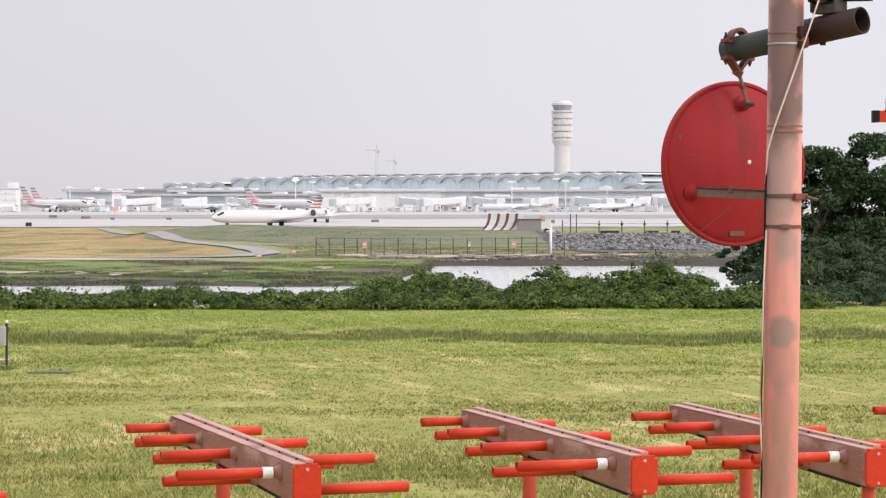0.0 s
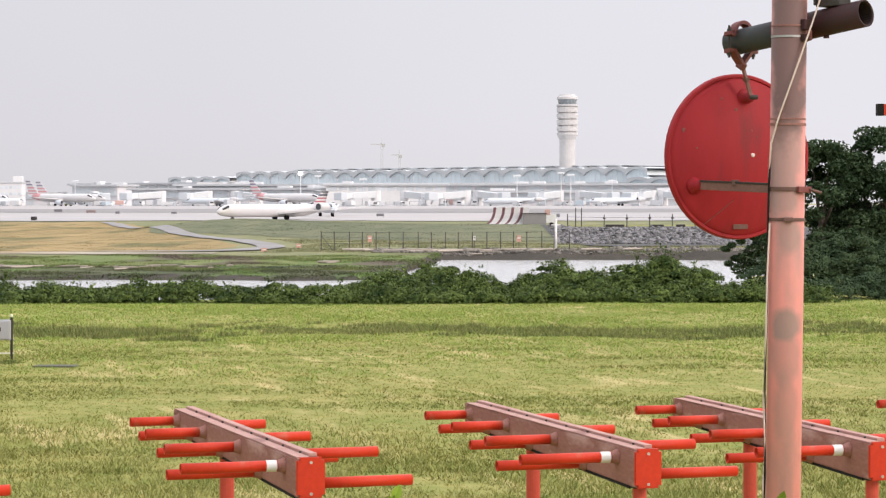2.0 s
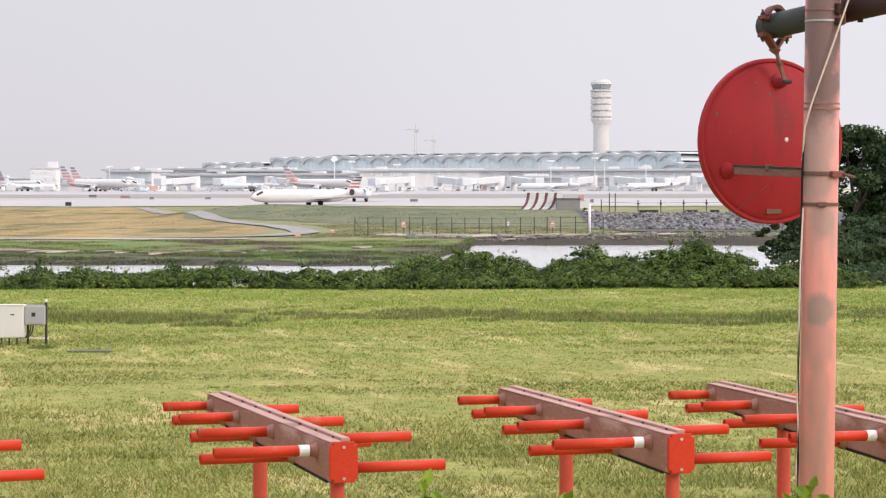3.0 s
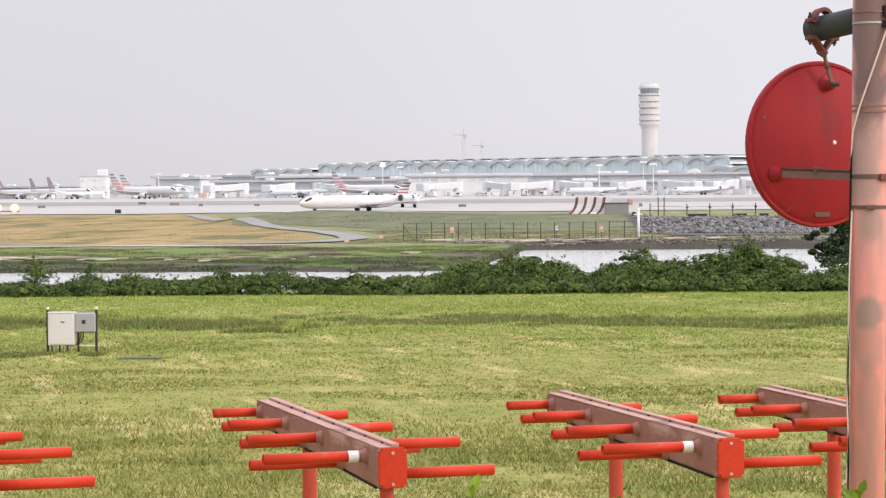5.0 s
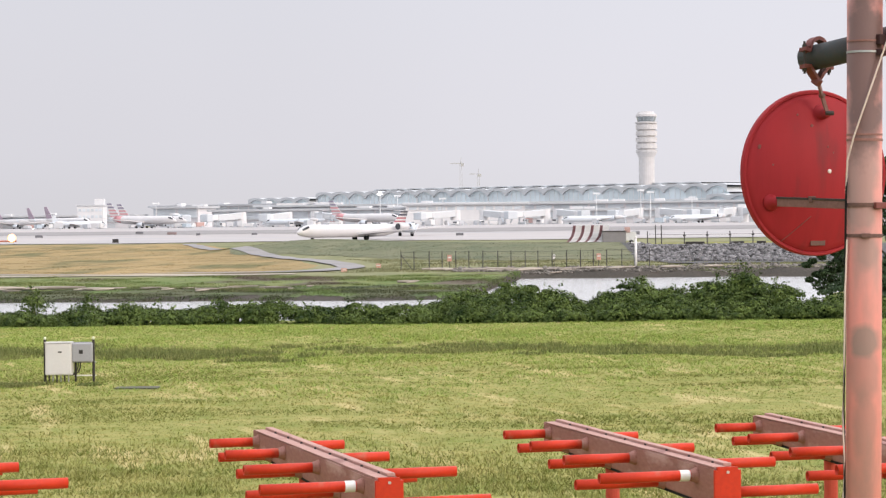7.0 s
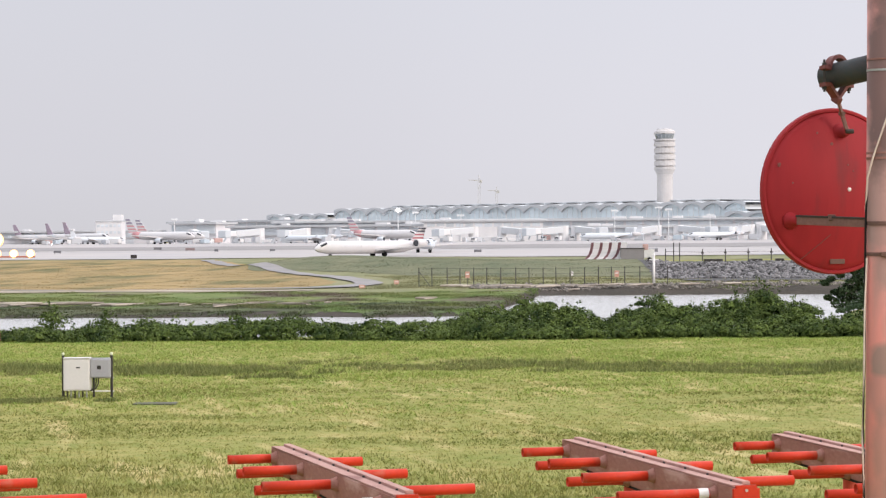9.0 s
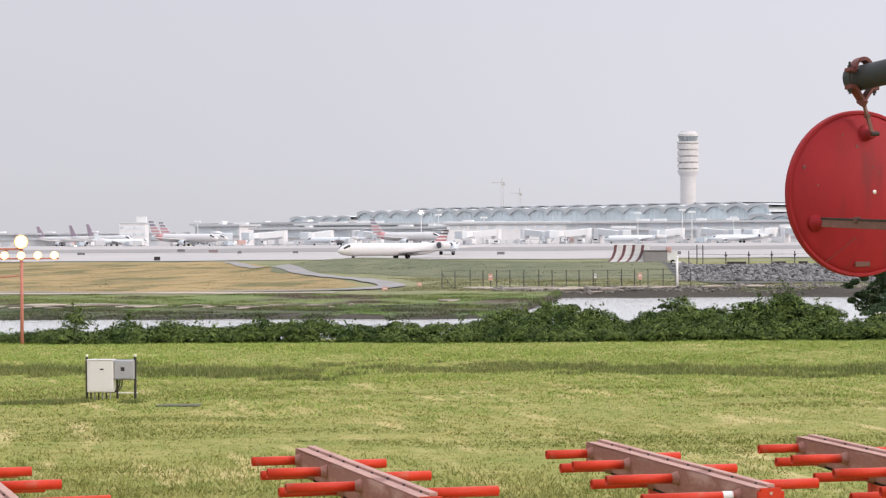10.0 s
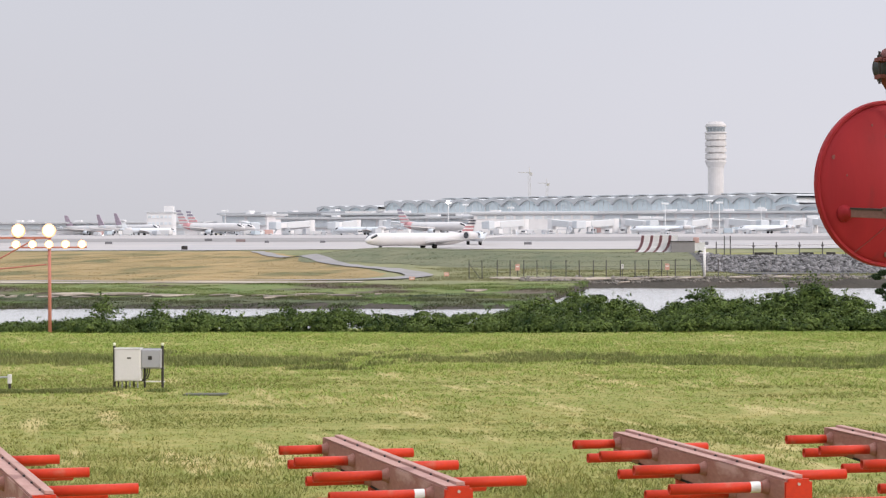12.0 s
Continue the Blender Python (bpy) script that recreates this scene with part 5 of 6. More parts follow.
for x, y, ln, r, yaw in ((-40.5, 183, 3.4, 0.16, 4), (-36.5, 184, 4.6, 0.15, -3), (-33.0, 182, 2.2, 0.12, 8), (-46.5, 180, 3.0, 0.14, -6), (-24.0, 178, 1.8, 0.12, 5),
                         (-19.0, 181, 2.0, 0.1, -8), (-9.5, 190, 1.8, 0.12, 12), (-3.0, 226, 3.4, 0.16, -6), (0.2, 226, 2.4, 0.14, 9), (3.0, 225, 2.0, 0.12, -3),
                         (5.5, 226, 2.6, 0.12, 6), (9.0, 225, 2.2, 0.12, -4), (13.5, 225, 2.0, 0.14, 4), (17.5, 226, 1.8, 0.13, -9)):
    log(x, y, ln, r * 0.95, yaw)
    log(x + ln * random.uniform(-0.6, 0.6), y + random.uniform(-1.5, 1.5), ln * 0.6, r * 0.55, yaw + random.uniform(-30, 30))

for k in range(34):
    x = random.uniform(-47, -16)
    log(x, 182 + random.uniform(-2.5, 3.0), random.uniform(0.5, 1.7), random.uniform(0.03, 0.08), random.uniform(-40, 40))
for k in range(44):
    log(random.uniform(-9.5, 8), random.uniform(224.5, 229.5), random.uniform(0.8, 2.6), random.uniform(0.05, 0.12), random.uniform(-25, 25))

FD = 231.0
fence = empty("chain_fence", Matrix.Translation((0, FD, 0)), "dark steel post-and-wire fence along the shore", "fence")
fz = lambda x: float(height(x, FD))
src = part("fence_post", rod((0, 0, -0.4), (0, 0, 1.95), 0.045, seg=8), FENCE, fence)
xs = [-12.25 + 1.33 * k for k in range(19)]
src.matrix_basis = Matrix.Translation((xs[0], 0, fz(xs[0])))
for x in xs[1:]:
    share("fence_post", src, fence, Matrix.Translation((x + random.uniform(-0.08, 0.08), 0, fz(x))))
for z in (0.25, 0.8, 1.35, 1.86):
    wire("fence_wire", [(x, 0, fz(x) + z) for x in xs], 0.012, FENCE, fence)
part("fence_brace", rod((xs[0], 0, fz(xs[0]) + 1.6), (xs[1] - 0.2, 0, fz(xs[0]) + 0.1), 0.03, seg=8), FENCE, fence)


def sign(x, y, w, h, z, mat, label):
    s = empty("sign", Matrix.Translation((x, y, float(height(x, y)))), label, "sign", "small signs on the shore")
    part("sign_post", rod((0, 0.05, -0.3), (0, 0.05, z), 0.03, seg=8), FENCE, s)
    part("sign_face", box(w, 0.02, h, (0, 0, z), 0.005), mat, s)
    part("sign_bar", box(w * 0.7, 0.006, h * 0.18, (0, -0.014, z + h * 0.1)), SIGN_WHITE if mat is SIGN_RED else FENCE, s)


sign(-7.55, FD - 0.3, 0.42, 0.62, 1.25, SIGN_RED, "small red and white sign on the fence")
sign(6.85, FD - 0.3, 0.42, 0.62, 1.25, SIGN_RED, "small red and white sign on the fence")
sign(2.55, FD - 0.3, 0.22, 0.42, 1.35, SIGN_WHITE, "small white sign on the fence")
sign(-15.0, 240, 0.5, 0.4, 0.4, SIGN_RED, "low faded red marker in the grass")
sign(-17.4, 226, 0.55, 0.36, 0.25, SIGN_RED, "low faded red marker in the grass")

wp = empty("white_post", Matrix.Translation((10.33, 229, float(height(10.33, 229)))), "tall white painted post at the shore", "post")
part("shaft", rod((0, 0, -0.4), (0, 0, 2.95), 0.13, 0.12, seg=14), SIGN_WHITE, wp, smooth=True)
part("crossarm", box(0.9, 0.06, 0.10, (0, 0, 2.55), 0.01), SIGN_WHITE, wp)
part("cap", lathe([(0.16, 2.95), (0.14, 3.05), (0.03, 3.12)], 14), SIGN_WHITE, wp)

# upper fence with floodlight posts on the embankment
uf = empty("upper_fence", Matrix.Translation((0, 326, 0)), "row of dark posts on top of the embankment", "fence")
src = None
for k, x in enumerate([16.3, 17.4, 18.2, 21.3, 24.4, 27.5, 30.6, 33.7, 36.8, 40]):
    h = 2.9 if k in (1, 2) else 2.0
    z = float(height(x, 326))
    part("fence_post", rod((x, 0, z - 0.3), (x, 0, z + h), 0.07, seg=8), FENCE, uf)
    if k > 2:
        part("post_head", box(0.35, 0.2, 0.25, (x, 0, z + h * 0.75), 0.03), FENCE, uf)
wire("fence_wire", [(x, 0, float(height(x, 326)) + 1.6) for x in (16.3, 21.3, 27.5, 33.7, 40)], 0.02, FENCE, uf)
for x, w in ((23.3, 2.6), (29.3, 1.6), (32.5, 1.2)):
    c = part("equipment_box", box(w, 1.0, 0.6, (0, 0, 0.25), 0.05), DARK_METAL)
    c.location = (x, 334, float(height(x, 334)))
    tagged(c, "low dark equipment box on the embankment", "equipment box", "equipment boxes on the embankment")

# striped deflector: curved ribs, red and white by turns
SD = 338.0
sz = float(height(7.5, SD))
sd = empty("blast_deflector", Matrix.Translation((5.35, SD, sz)), "curved deflector with dark red and white stripes", "deflector")
for k in range(8):
    x = 0.24 + k * 0.64
    pts = [(0.0, 0.0), (0.55, 0.12), (1.1, 0.42), (1.6, 0.9), (1.95, 1.55), (2.15, 2.45)]
    bm = bmesh.new()
    rows = []
    for (o, z) in pts:
        wd = 0.20 if k % 2 == 0 else 0.44
        rows.append([bm.verts.new((x - wd + o * 0.66 - 0.35, o - 1.0, z)), bm.verts.new((x + wd + o * 0.66 - 0.35, o - 1.0, z))])
    for p, q in zip(rows, rows[1:]):
        bm.faces.new((p[0], p[1], q[1], q[0]))
    bmesh.ops.solidify(bm, geom=list(bm.faces), thickness=0.06)
    part("stripe", bm, STRIPE_RED if k % 2 == 0 else STRIPE_WHITE, sd)
part("rear_frame", box(5.0, 0.2, 0.2, (3.3, 1.35, 0.9), 0.02), FENCE, sd)
bx = empty("shelter_box", Matrix.Translation((12.2, SD, float(height(12.2, SD)))), "low dark equipment shelter beside the striped deflector", "shelter")
part("body", box(3.3, 2.2, 1.65, (0, 0, 0.75), 0.04), material("shelter_grey", (0.26, 0.25, 0.25), (0.2, 0.19, 0.19), rough=0.8), bx)
part("roof", box(3.5, 2.4, 0.12, (0, 0, 1.62), 0.02), FENCE, bx)
bx2 = empty("equipment_trailer", Matrix.Translation((15.4, 380, float(height(15.4, 380)))), "small pale trailer with a dark unit on top", "trailer")
part("body", box(3.6, 1.8, 1.4, (0, 0, 1.3), 0.05), TRUCK_COLOURS[0], bx2)
part("top_unit", box(0.9, 0.9, 0.9, (0.4, -0.6, 2.3), 0.1), TRUCK_COLOURS[2], bx2)
for x in (-1.0, 1.0):
    part("wheel", rod((x, -0.95, 0.35), (x, -0.75, 0.35), 0.35, seg=14), BLACK, bx2)


# ---- aircraft ----
def airframe(name, x, y, z, yaw, length, dia, tail_h, span, rear, tail, label, near=False):
    """An aircraft on its wheels, nose along +x before it is turned. rear: engines on the tail and the stabiliser on top of the fin."""
    t = empty(name, pose(x, y, z, 0, 0, yaw), label, "airplane", "aircraft at the airport")
    R = dia / 2
    c = R + (0.65 if near else 1.0 if rear else 1.75)
    L = length
    rings = [(0.02, L / 2, -0.25 * R), (0.35 * R, L / 2 - 0.35 * R, -0.2 * R), (0.66 * R, L / 2 - 1.0 * R, -0.1 * R), (0.9 * R, L / 2 - 2.0 * R, 0), (R, L / 2 - 3.2 * R, 0),
             (R, -L * 0.16, 0), (0.92 * R, -L * 0.27, 0.08 * R), (0.62 * R, -L * 0.39, 0.36 * R), (0.28 * R, -L * 0.475, 0.6 * R), (0.05 * R, -L / 2, 0.68 * R)]
    bm = bmesh.new()
    seg, rr = 20, []
    for r, px, dz in rings:
        rr.append([bm.verts.new((px, r * math.cos(a), c + dz + r * math.sin(a))) for a in (2 * math.pi * i / seg for i in range(seg))])
    for p, q in zip(rr, rr[1:]):
        for i in range(seg):
            bm.faces.new((p[i], p[(i + 1) % seg], q[(i + 1) % seg], q[i]))
    bm.faces.new(rr[0])
    bm.faces.new(rr[-1])
    bmesh.ops.recalc_face_normals(bm, faces=bm.faces)
    body = part("fuselage", bm, PLANE_WHITE if tail != "plain" else PLANE_GREY, t, smooth=True)
    # cockpit glass: two wedge panes each side, standing slightly proud of the nose
    for s in (-1, 1):
        part("cockpit_window", box(1.15 * R, 0.5 * R, 0.30 * R, (L / 2 - 1.35 * R, s * 0.50 * R, c + 0.42 * R), 0.04 * R, Matrix.Rotation(-s * 0.38, 4, "Z") @ Matrix.Rotation(0.42, 4, "Y")), WINDOW, body, "dark cockpit windows")
    # fin
    fx0, ztop = -L * (0.33 if not rear else 0.335), tail_h
    zb = c + 0.75 * R
    chord, tip = (L * 0.105, L * 0.055) if rear else (L * 0.145, L * 0.062)
    lean = (ztop - zb) * (1.0 if near else 0.5 if rear else 0.78)

    def fin_x(z, front):
        k = (z - zb) / (ztop - zb)
        return (fx0 - lean * k) if front else (fx0 - chord - (lean - chord + tip) * k)

    n = 9
    for k in range(n):
        za, zc = zb + (ztop - zb) * k / n, zb + (ztop - zb) * (k + 1) / n
        if tail == "striped":
            # distant tails take the red and blue paled for haze
            red, blue = (TAIL_RED_NEAR, TAIL_BLUE_NEAR) if near else (TAIL_RED_HAZED, TAIL_BLUE_HAZED)
            mat = (red, PLANE_WHITE)[k % 2] if k < 5 else (PLANE_WHITE, blue, PLANE_WHITE, blue)[k - 5]
        elif tail == "plum":
            mat = TAIL_PLUM
        else:
            mat = PLANE_GREY
        part("fin_stripe", slab([(fin_x(za, True), za), (fin_x(za, False), za), (fin_x(zc, False), zc), (fin_x(zc, True), zc)], 0.10 * R + 0.12), mat, t)
    if tail == "striped" and not near:
        part("tail_band", rod((-L * 0.30, 0, c + 0.18 * R), (-L * 0.41, 0, c + 0.42 * R), 0.90 * R, 0.57 * R, seg=20), TAIL_RED_HAZED, body, "red-striped tail cone", smooth=True)
    # wings
    for s in (-1, 1):
        rx, tx = -L * (0.02 if not rear else 0.06), -L * (0.14 if not rear else 0.17)
        zw = c - 0.62 * R
        bm = bmesh.new()
        pts = [(rx + L * 0.10, 0, zw), (rx - L * 0.085, 0, zw), (tx - L * 0.035, s * span / 2, zw + span * 0.045), (tx + L * 0.015, s * span / 2, zw + span * 0.045)]
        lo = [bm.verts.new(p) for p in pts]
        hi = [bm.verts.new((p[0], p[1], p[2] + (0.32 if i < 2 else 0.12) * R)) for i, p in enumerate(pts)]
        bm.faces.new(lo)
        bm.faces.new(hi[::-1])
        for i in range(4):
            bm.faces.new((lo[i], lo[(i + 1) % 4], hi[(i + 1) % 4], hi[i]))
        bmesh.ops.recalc_face_normals(bm, faces=bm.faces)
        wing = part("wing", bm, PLANE_WHITE, t)
        part("winglet", slab([(tx + L * 0.008, 0), (tx - L * 0.035, 0), (tx - L * 0.062, 1.3), (tx - L * 0.045, 1.3)], 0.12, Matrix.Translation((0, s * span / 2, zw + span * 0.045))), PLANE_GREY, wing)
        # stabiliser
        zs, hs = (ztop - 0.1, span * 0.19) if rear else (c + 0.45 * R, span * 0.18)
        xs0 = fin_x(ztop, True) + L * 0.01 if rear else -L * 0.405
        bm = bmesh.new()
        pts = [(xs0, 0, zs), (xs0 - L * 0.075, 0, zs), (xs0 - L * 0.105, s * hs, zs + 0.15), (xs0 - L * 0.065, s * hs, zs + 0.15)]
        lo = [bm.verts.new(p) for p in pts]
        hi = [bm.verts.new((p[0], p[1], p[2] + 0.16)) for p in pts]
        bm.faces.new(lo)
        bm.faces.new(hi[::-1])
        for i in range(4):
            bm.faces.new((lo[i], lo[(i + 1) % 4], hi[(i + 1) % 4], hi[i]))
        bmesh.ops.recalc_face_normals(bm, faces=bm.faces)
        part("stabiliser", bm, PLANE_WHITE, t)
        # engine
        if rear:
            ex, ey, ez, er, el = -L * 0.35, s * (R + 1.45), c + 0.55 * R, 0.95, 3.6
        else:
            ex, ey, ez, er, el = L * 0.055, s * span * 0.17, c - 1.05 * R, 1.05, 3.6
        em = Matrix.Translation((ex, ey, ez)) @ Matrix.Rotation(math.pi / 2, 4, "Y")
        eng = part("engine", lathe([(er * 0.62, -el / 2), (er * 0.95, -el * 0.1), (er, el * 0.28), (er * 0.92, el / 2), (er * 0.80, el / 2 - 0.02), (er * 0.74, el / 2 - 0.3)], 20, em), PLANE_GREY if not rear else PLANE_WHITE, t, smooth=True)
        part("intake", rod((ex + el / 2 - 0.05, ey, ez), (ex + el / 2 + 0.01, ey, ez), er * 0.82, seg=18), WINDOW, eng, "dark engine intake")
        part("pylon", box(el * 0.5, 1.7 if rear else 0.3, 0.25 if rear else 0.9, (ex - 0.2, ey - s * 1.0 if rear else ey, ez if rear else ez + er), 0.05), PLANE_WHITE, t)
        part("main_gear", rod((-L * 0.05, s * dia * 0.62, 0.4), (-L * 0.05, s * dia * 0.62, c - 0.5 * R), 0.14, seg=8), STEEL, t)
        part("wheel", rod((-L * 0.05, s * dia * 0.62 - 0.4, 0.5), (-L * 0.05, s * dia * 0.62 + 0.4, 0.5), 0.5, seg=14), BLACK, t)
    part("nose_gear", rod((L * 0.37, 0, 0.3), (L * 0.37, 0, c - 0.6 * R), 0.10, seg=8), STEEL, t)
    part("wheel", rod((L * 0.37, -0.25, 0.34), (L * 0.37, 0.25, 0.34), 0.34, seg=12), BLACK, t)
    win = None
    for k in range(int((L * 0.5) / 0.9)):
        px = L * 0.30 - k * 0.9
        for s in (-1, 1):
            m = Matrix.Translation((px, s * R * 0.975, c + 0.22 * R))
            if win is None:
                win = part("cabin_window", box(0.24, 0.06, 0.30, (0, 0, 0), 0.0), PLANE_GREY, body)
                win.matrix_basis = m
            else:
                share("cabin_window", win, body, m)
    if rear:
        part("lettering_bar", box(L * 0.17, 0.03, 0.28 * R, (L * 0.20, -R * 0.93, c - 0.12 * R), 0), PLANE_GREY, body, "pale grey illegible lettering")
        part("lettering_bar", box(L * 0.17, 0.03, 0.28 * R, (L * 0.20, R * 0.93, c - 0.12 * R), 0), PLANE_GREY, body, "pale grey illegible lettering")
    return t


def land(x, y):
    return float(height(x, y)) + 0.18


JET = "white regional jet with striped tail taxiing past the embankment"
x, y = east(-214, 655), 655
airframe("regional_jet", x, y, land(x, y), -80, 32.5, 2.7, 6.4, 25, True, "plain", "white regional jet taxiing towards the embankment, seen from its nose")
x, y = east(-306, 551), 551
airframe("regional_jet", x, y, land(x, y), 180 + 51, 38.2, 3.0, 6.7, 24, True, "striped", JET, near=True)
W1 = "white airliner with red, white and blue striped tail"
for b, d, yaw, tail, lab in ((-684, 1110, -24, "striped", W1), (-666, 1160, -20, "striped", W1), (-287, 1090, -28, "striped", W1),
                             (-818, 1260, -40, "plum", "white airliner with dark plum tail parked far off"), (-852, 1340, -40, "plum", "white airliner with dark plum tail parked far off"),
                             (-905, 1400, -30, "plum", "white airliner with dark plum tail parked far off")):
    x, y = east(b, d), d
    airframe("airliner", x, y, land(x, y), yaw, 37.5, 3.95, 11.8, 34, False, tail, lab)
for b, d, yaw, tail in ((-412, 1090, 162, "plain"), (118, 1080, -172, "plain"), (300, 1090, 205, "plain"), (-800, 1240, 20, "plain")):
    x, y = east(b, d), d
    airframe("regional_jet", x, y, land(x, y), yaw, 30.0, 2.7, 7.4, 22, True, tail, "pale silver regional jet parked at a gate")

# ---- terminal with vaulted roof ----
TR, TL = Vector((105, 1250, 0)), Vector((-128, 1456, 0))
BAYS = 22
uu = (TR - TL) / BAYS
pitch = uu.length
un = uu.normalized()
vn = Vector((-un.y, un.x, 0))
if vn.y < 0:
    vn = -vn
tz = 2.0
term = empty("terminal_building", Matrix.Translation((TL.x, TL.y, tz)) @ un.to_track_quat("X", "Z").to_matrix().to_4x4(), "long pale terminal with vaulted roof bays and blue glass", "terminal building")
inv = 1 if (term.matrix_basis.to_3x3() @ Vector((0, 1, 0))).y > 0 else -1
SPRING, CROWN, DEEP = 15.9, 19.2, 42.0
bay = [(-pitch / 2 + pitch * k / 12, SPRING + (CROWN - SPRING) * math.sin(math.pi * k / 12) ** 0.7) for k in range(13)]
bm = bmesh.new()
f0 = [bm.verts.new((x, -1.6 * inv, z)) for x, z in bay]
b0 = [bm.verts.new((x, DEEP * inv, z)) for x, z in bay]
f1 = [bm.verts.new((x, -1.6 * inv, CROWN + 1.3 - 0.30 * (CROWN - z))) for x, z in bay]
b1 = [bm.verts.new((x, DEEP * inv, CROWN + 1.3 - 0.30 * (CROWN - z))) for x, z in bay]
for i in range(12):
    bm.faces.new((f0[i], f0[i + 1], b0[i + 1], b0[i]))
    bm.faces.new((f1[i], b1[i], b1[i + 1], f1[i + 1]))
    bm.faces.new((f0[i], f1[i], f1[i + 1], f0[i + 1]))
    bm.faces.new((b0[i], b0[i + 1], b1[i + 1], b1[i]))
bmesh.ops.recalc_face_normals(bm, faces=bm.faces)
vault = part("roof_vault", bm, ROOF_VAULT, term, "white vaulted roof bay")
bm = bmesh.new()
g = [bm.verts.new((x, 0, z)) for x, z in bay] + [bm.verts.new((pitch / 2, 0, 0)), bm.verts.new((-pitch / 2, 0, 0))]
h_ = [bm.verts.new((v.co.x, 0.4 * inv, v.co.z)) for v in g]
bm.faces.new(g)
bm.faces.new(h_[::-1])
bmesh.ops.recalc_face_normals(bm, faces=bm.faces)
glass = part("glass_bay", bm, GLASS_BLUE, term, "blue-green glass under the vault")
mull = part("column", box(0.55, 0.5, SPRING, (-pitch / 2, -0.35 * inv, SPRING / 2)), MULLION, term)
bar = part("mullion", box(0.16, 0.3, SPRING + 2.5, (0, -0.12 * inv, (SPRING + 2.5) / 2)), MULLION, term)
for k in range(BAYS):
    m = Matrix.Translation((pitch * (k + 0.5), 0, 0))
    if k == 0:
        for o in (vault, glass, mull, bar):
            o.matrix_basis = m
    else:
        share("roof_vault", vault, term, m)
        share("glass_bay", glass, term, m)
        if k % 4 == 2:
            share("column", mull, term, m)
        share("mullion", bar, term, m)
    for q in (-0.25, 0.25):
        share("mullion", bar, term, m @ Matrix.Translation((pitch * q, 0, 0)) @ Matrix.Diagonal((1, 1, 0.93, 1)))
for k in range(BAYS - 4):
    share("roof_vault", vault, term, Matrix.Translation((pitch * (k + 1), 43.0 * inv, 15.6)) @ Matrix.Diagonal((1, 1, 0.33, 1)))
part("rear_wall", box(pitch * BAYS, 1.0, 17, (pitch * BAYS / 2, (DEEP - 1) * inv, 8.5)), WALL_PALE, term)
for z in (8.6, 12.4):
    part("transom", box(pitch * BAYS, 0.3, 0.5, (pitch * BAYS / 2, -0.18 * inv, z)), MULLION, term)

low = empty("terminal_wing", Matrix.Translation((112, 1232, tz)) @ un.to_track_quat("X", "Z").to_matrix().to_4x4(), "lower vaulted terminal wing in pale concrete", "terminal building")
for k in range(5):
    m = Matrix.Translation((pitch * (k - 1.2), 0, -5.6))
    share("roof_vault", vault, low, m)
    share("glass_bay", glass, low, m)
rearv = empty("rear_hall", Matrix.Translation((-165, 1500, tz - 2.6)) @ un.to_track_quat("X", "Z").to_matrix().to_4x4(), "farther vaulted roofs behind the terminal", "terminal building")
for k in range(4):
    share("roof_vault", vault, rearv, Matrix.Translation((pitch * (k - 0.5), 0, 0)))
    share("glass_bay", glass, rearv, Matrix.Translation((pitch * (k - 0.5), 0, 0)))


def concourse(b0, b1, d0, d1, h_top, h_glass, deep, label, step=9.0):
    """A long flat-roofed pier: slab roof with fascia, band of glass panes, lower wall with openings."""
    p, q = Vector((east(b0, d0), d0, 0)), Vector((east(b1, d1), d1, 0))
    d = q - p
    t = empty("concourse_building", Matrix.Translation((p.x, p.y, tz)) @ d.normalized().to_track_quat("X", "Z").to_matrix().to_4x4(), label, "concourse")
    s = 1 if (t.matrix_basis.to_3x3() @ Vector((0, 1, 0))).y > 0 else -1
    L = d.length
    part("roof", box(L + 3, deep + 4, 1.1, (L / 2, (deep / 2 - 1) * s, h_top - 0.55), 0.1), ROOF_WHITE, t, "flat white roof")
    part("wall", box(L, deep, h_top - 1.1, (L / 2, deep / 2 * s, (h_top - 1.1) / 2)), WALL_PINK, t)
    n = max(2, int(L / step))
    pane = None
    for k in range(n):
        m = Matrix.Translation((L * (k + 0.5) / n, -0.12 * s, 0))
        if pane is None:
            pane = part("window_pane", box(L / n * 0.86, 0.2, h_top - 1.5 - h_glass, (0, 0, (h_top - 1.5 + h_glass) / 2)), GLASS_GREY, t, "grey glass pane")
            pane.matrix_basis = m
            # a dark opening, its tone lifted for haze
            door = part("bay_opening", box(L / n * 0.55, 0.2, h_glass * 0.62, (0, 0, h_glass * 0.33)), HAZED_DARK, t)
            door.matrix_basis = m
        else:
            share("window_pane", pane, t, m)
            if k % 3 != 1:
                share("bay_opening", door, t, m)
    part("fascia", box(L, 0.6, 0.7, (L / 2, -0.5 * s, h_glass - 0.35)), ROOF_WHITE, t)
    r = random.Random(int(abs(b0)))
    for k in range(max(2, int(L / 26))):
        part("roof_unit", box(r.uniform(3, 8), 4, r.uniform(0.8, 1.8), (L * r.random(), deep * 0.5 * s, h_top + 0.5), 0.1), WALL_PALE, t)
    return t


FLAT = "long low concourse with white flat roof and grey glass"
concourse(-480, 560, 1235, 1185, 11.2, 5.4, 26, FLAT)
concourse(-215, 520, 1170, 1150, 7.4, 3.4, 16, FLAT)
concourse(-560, -210, 1215, 1180, 9.0, 4.2, 22, FLAT)
concourse(-665, -440, 1420, 1330, 13.0, 6.0, 24, FLAT)
concourse(-1150, -700, 1420, 1400, 8.0, 4.0, 24, FLAT)
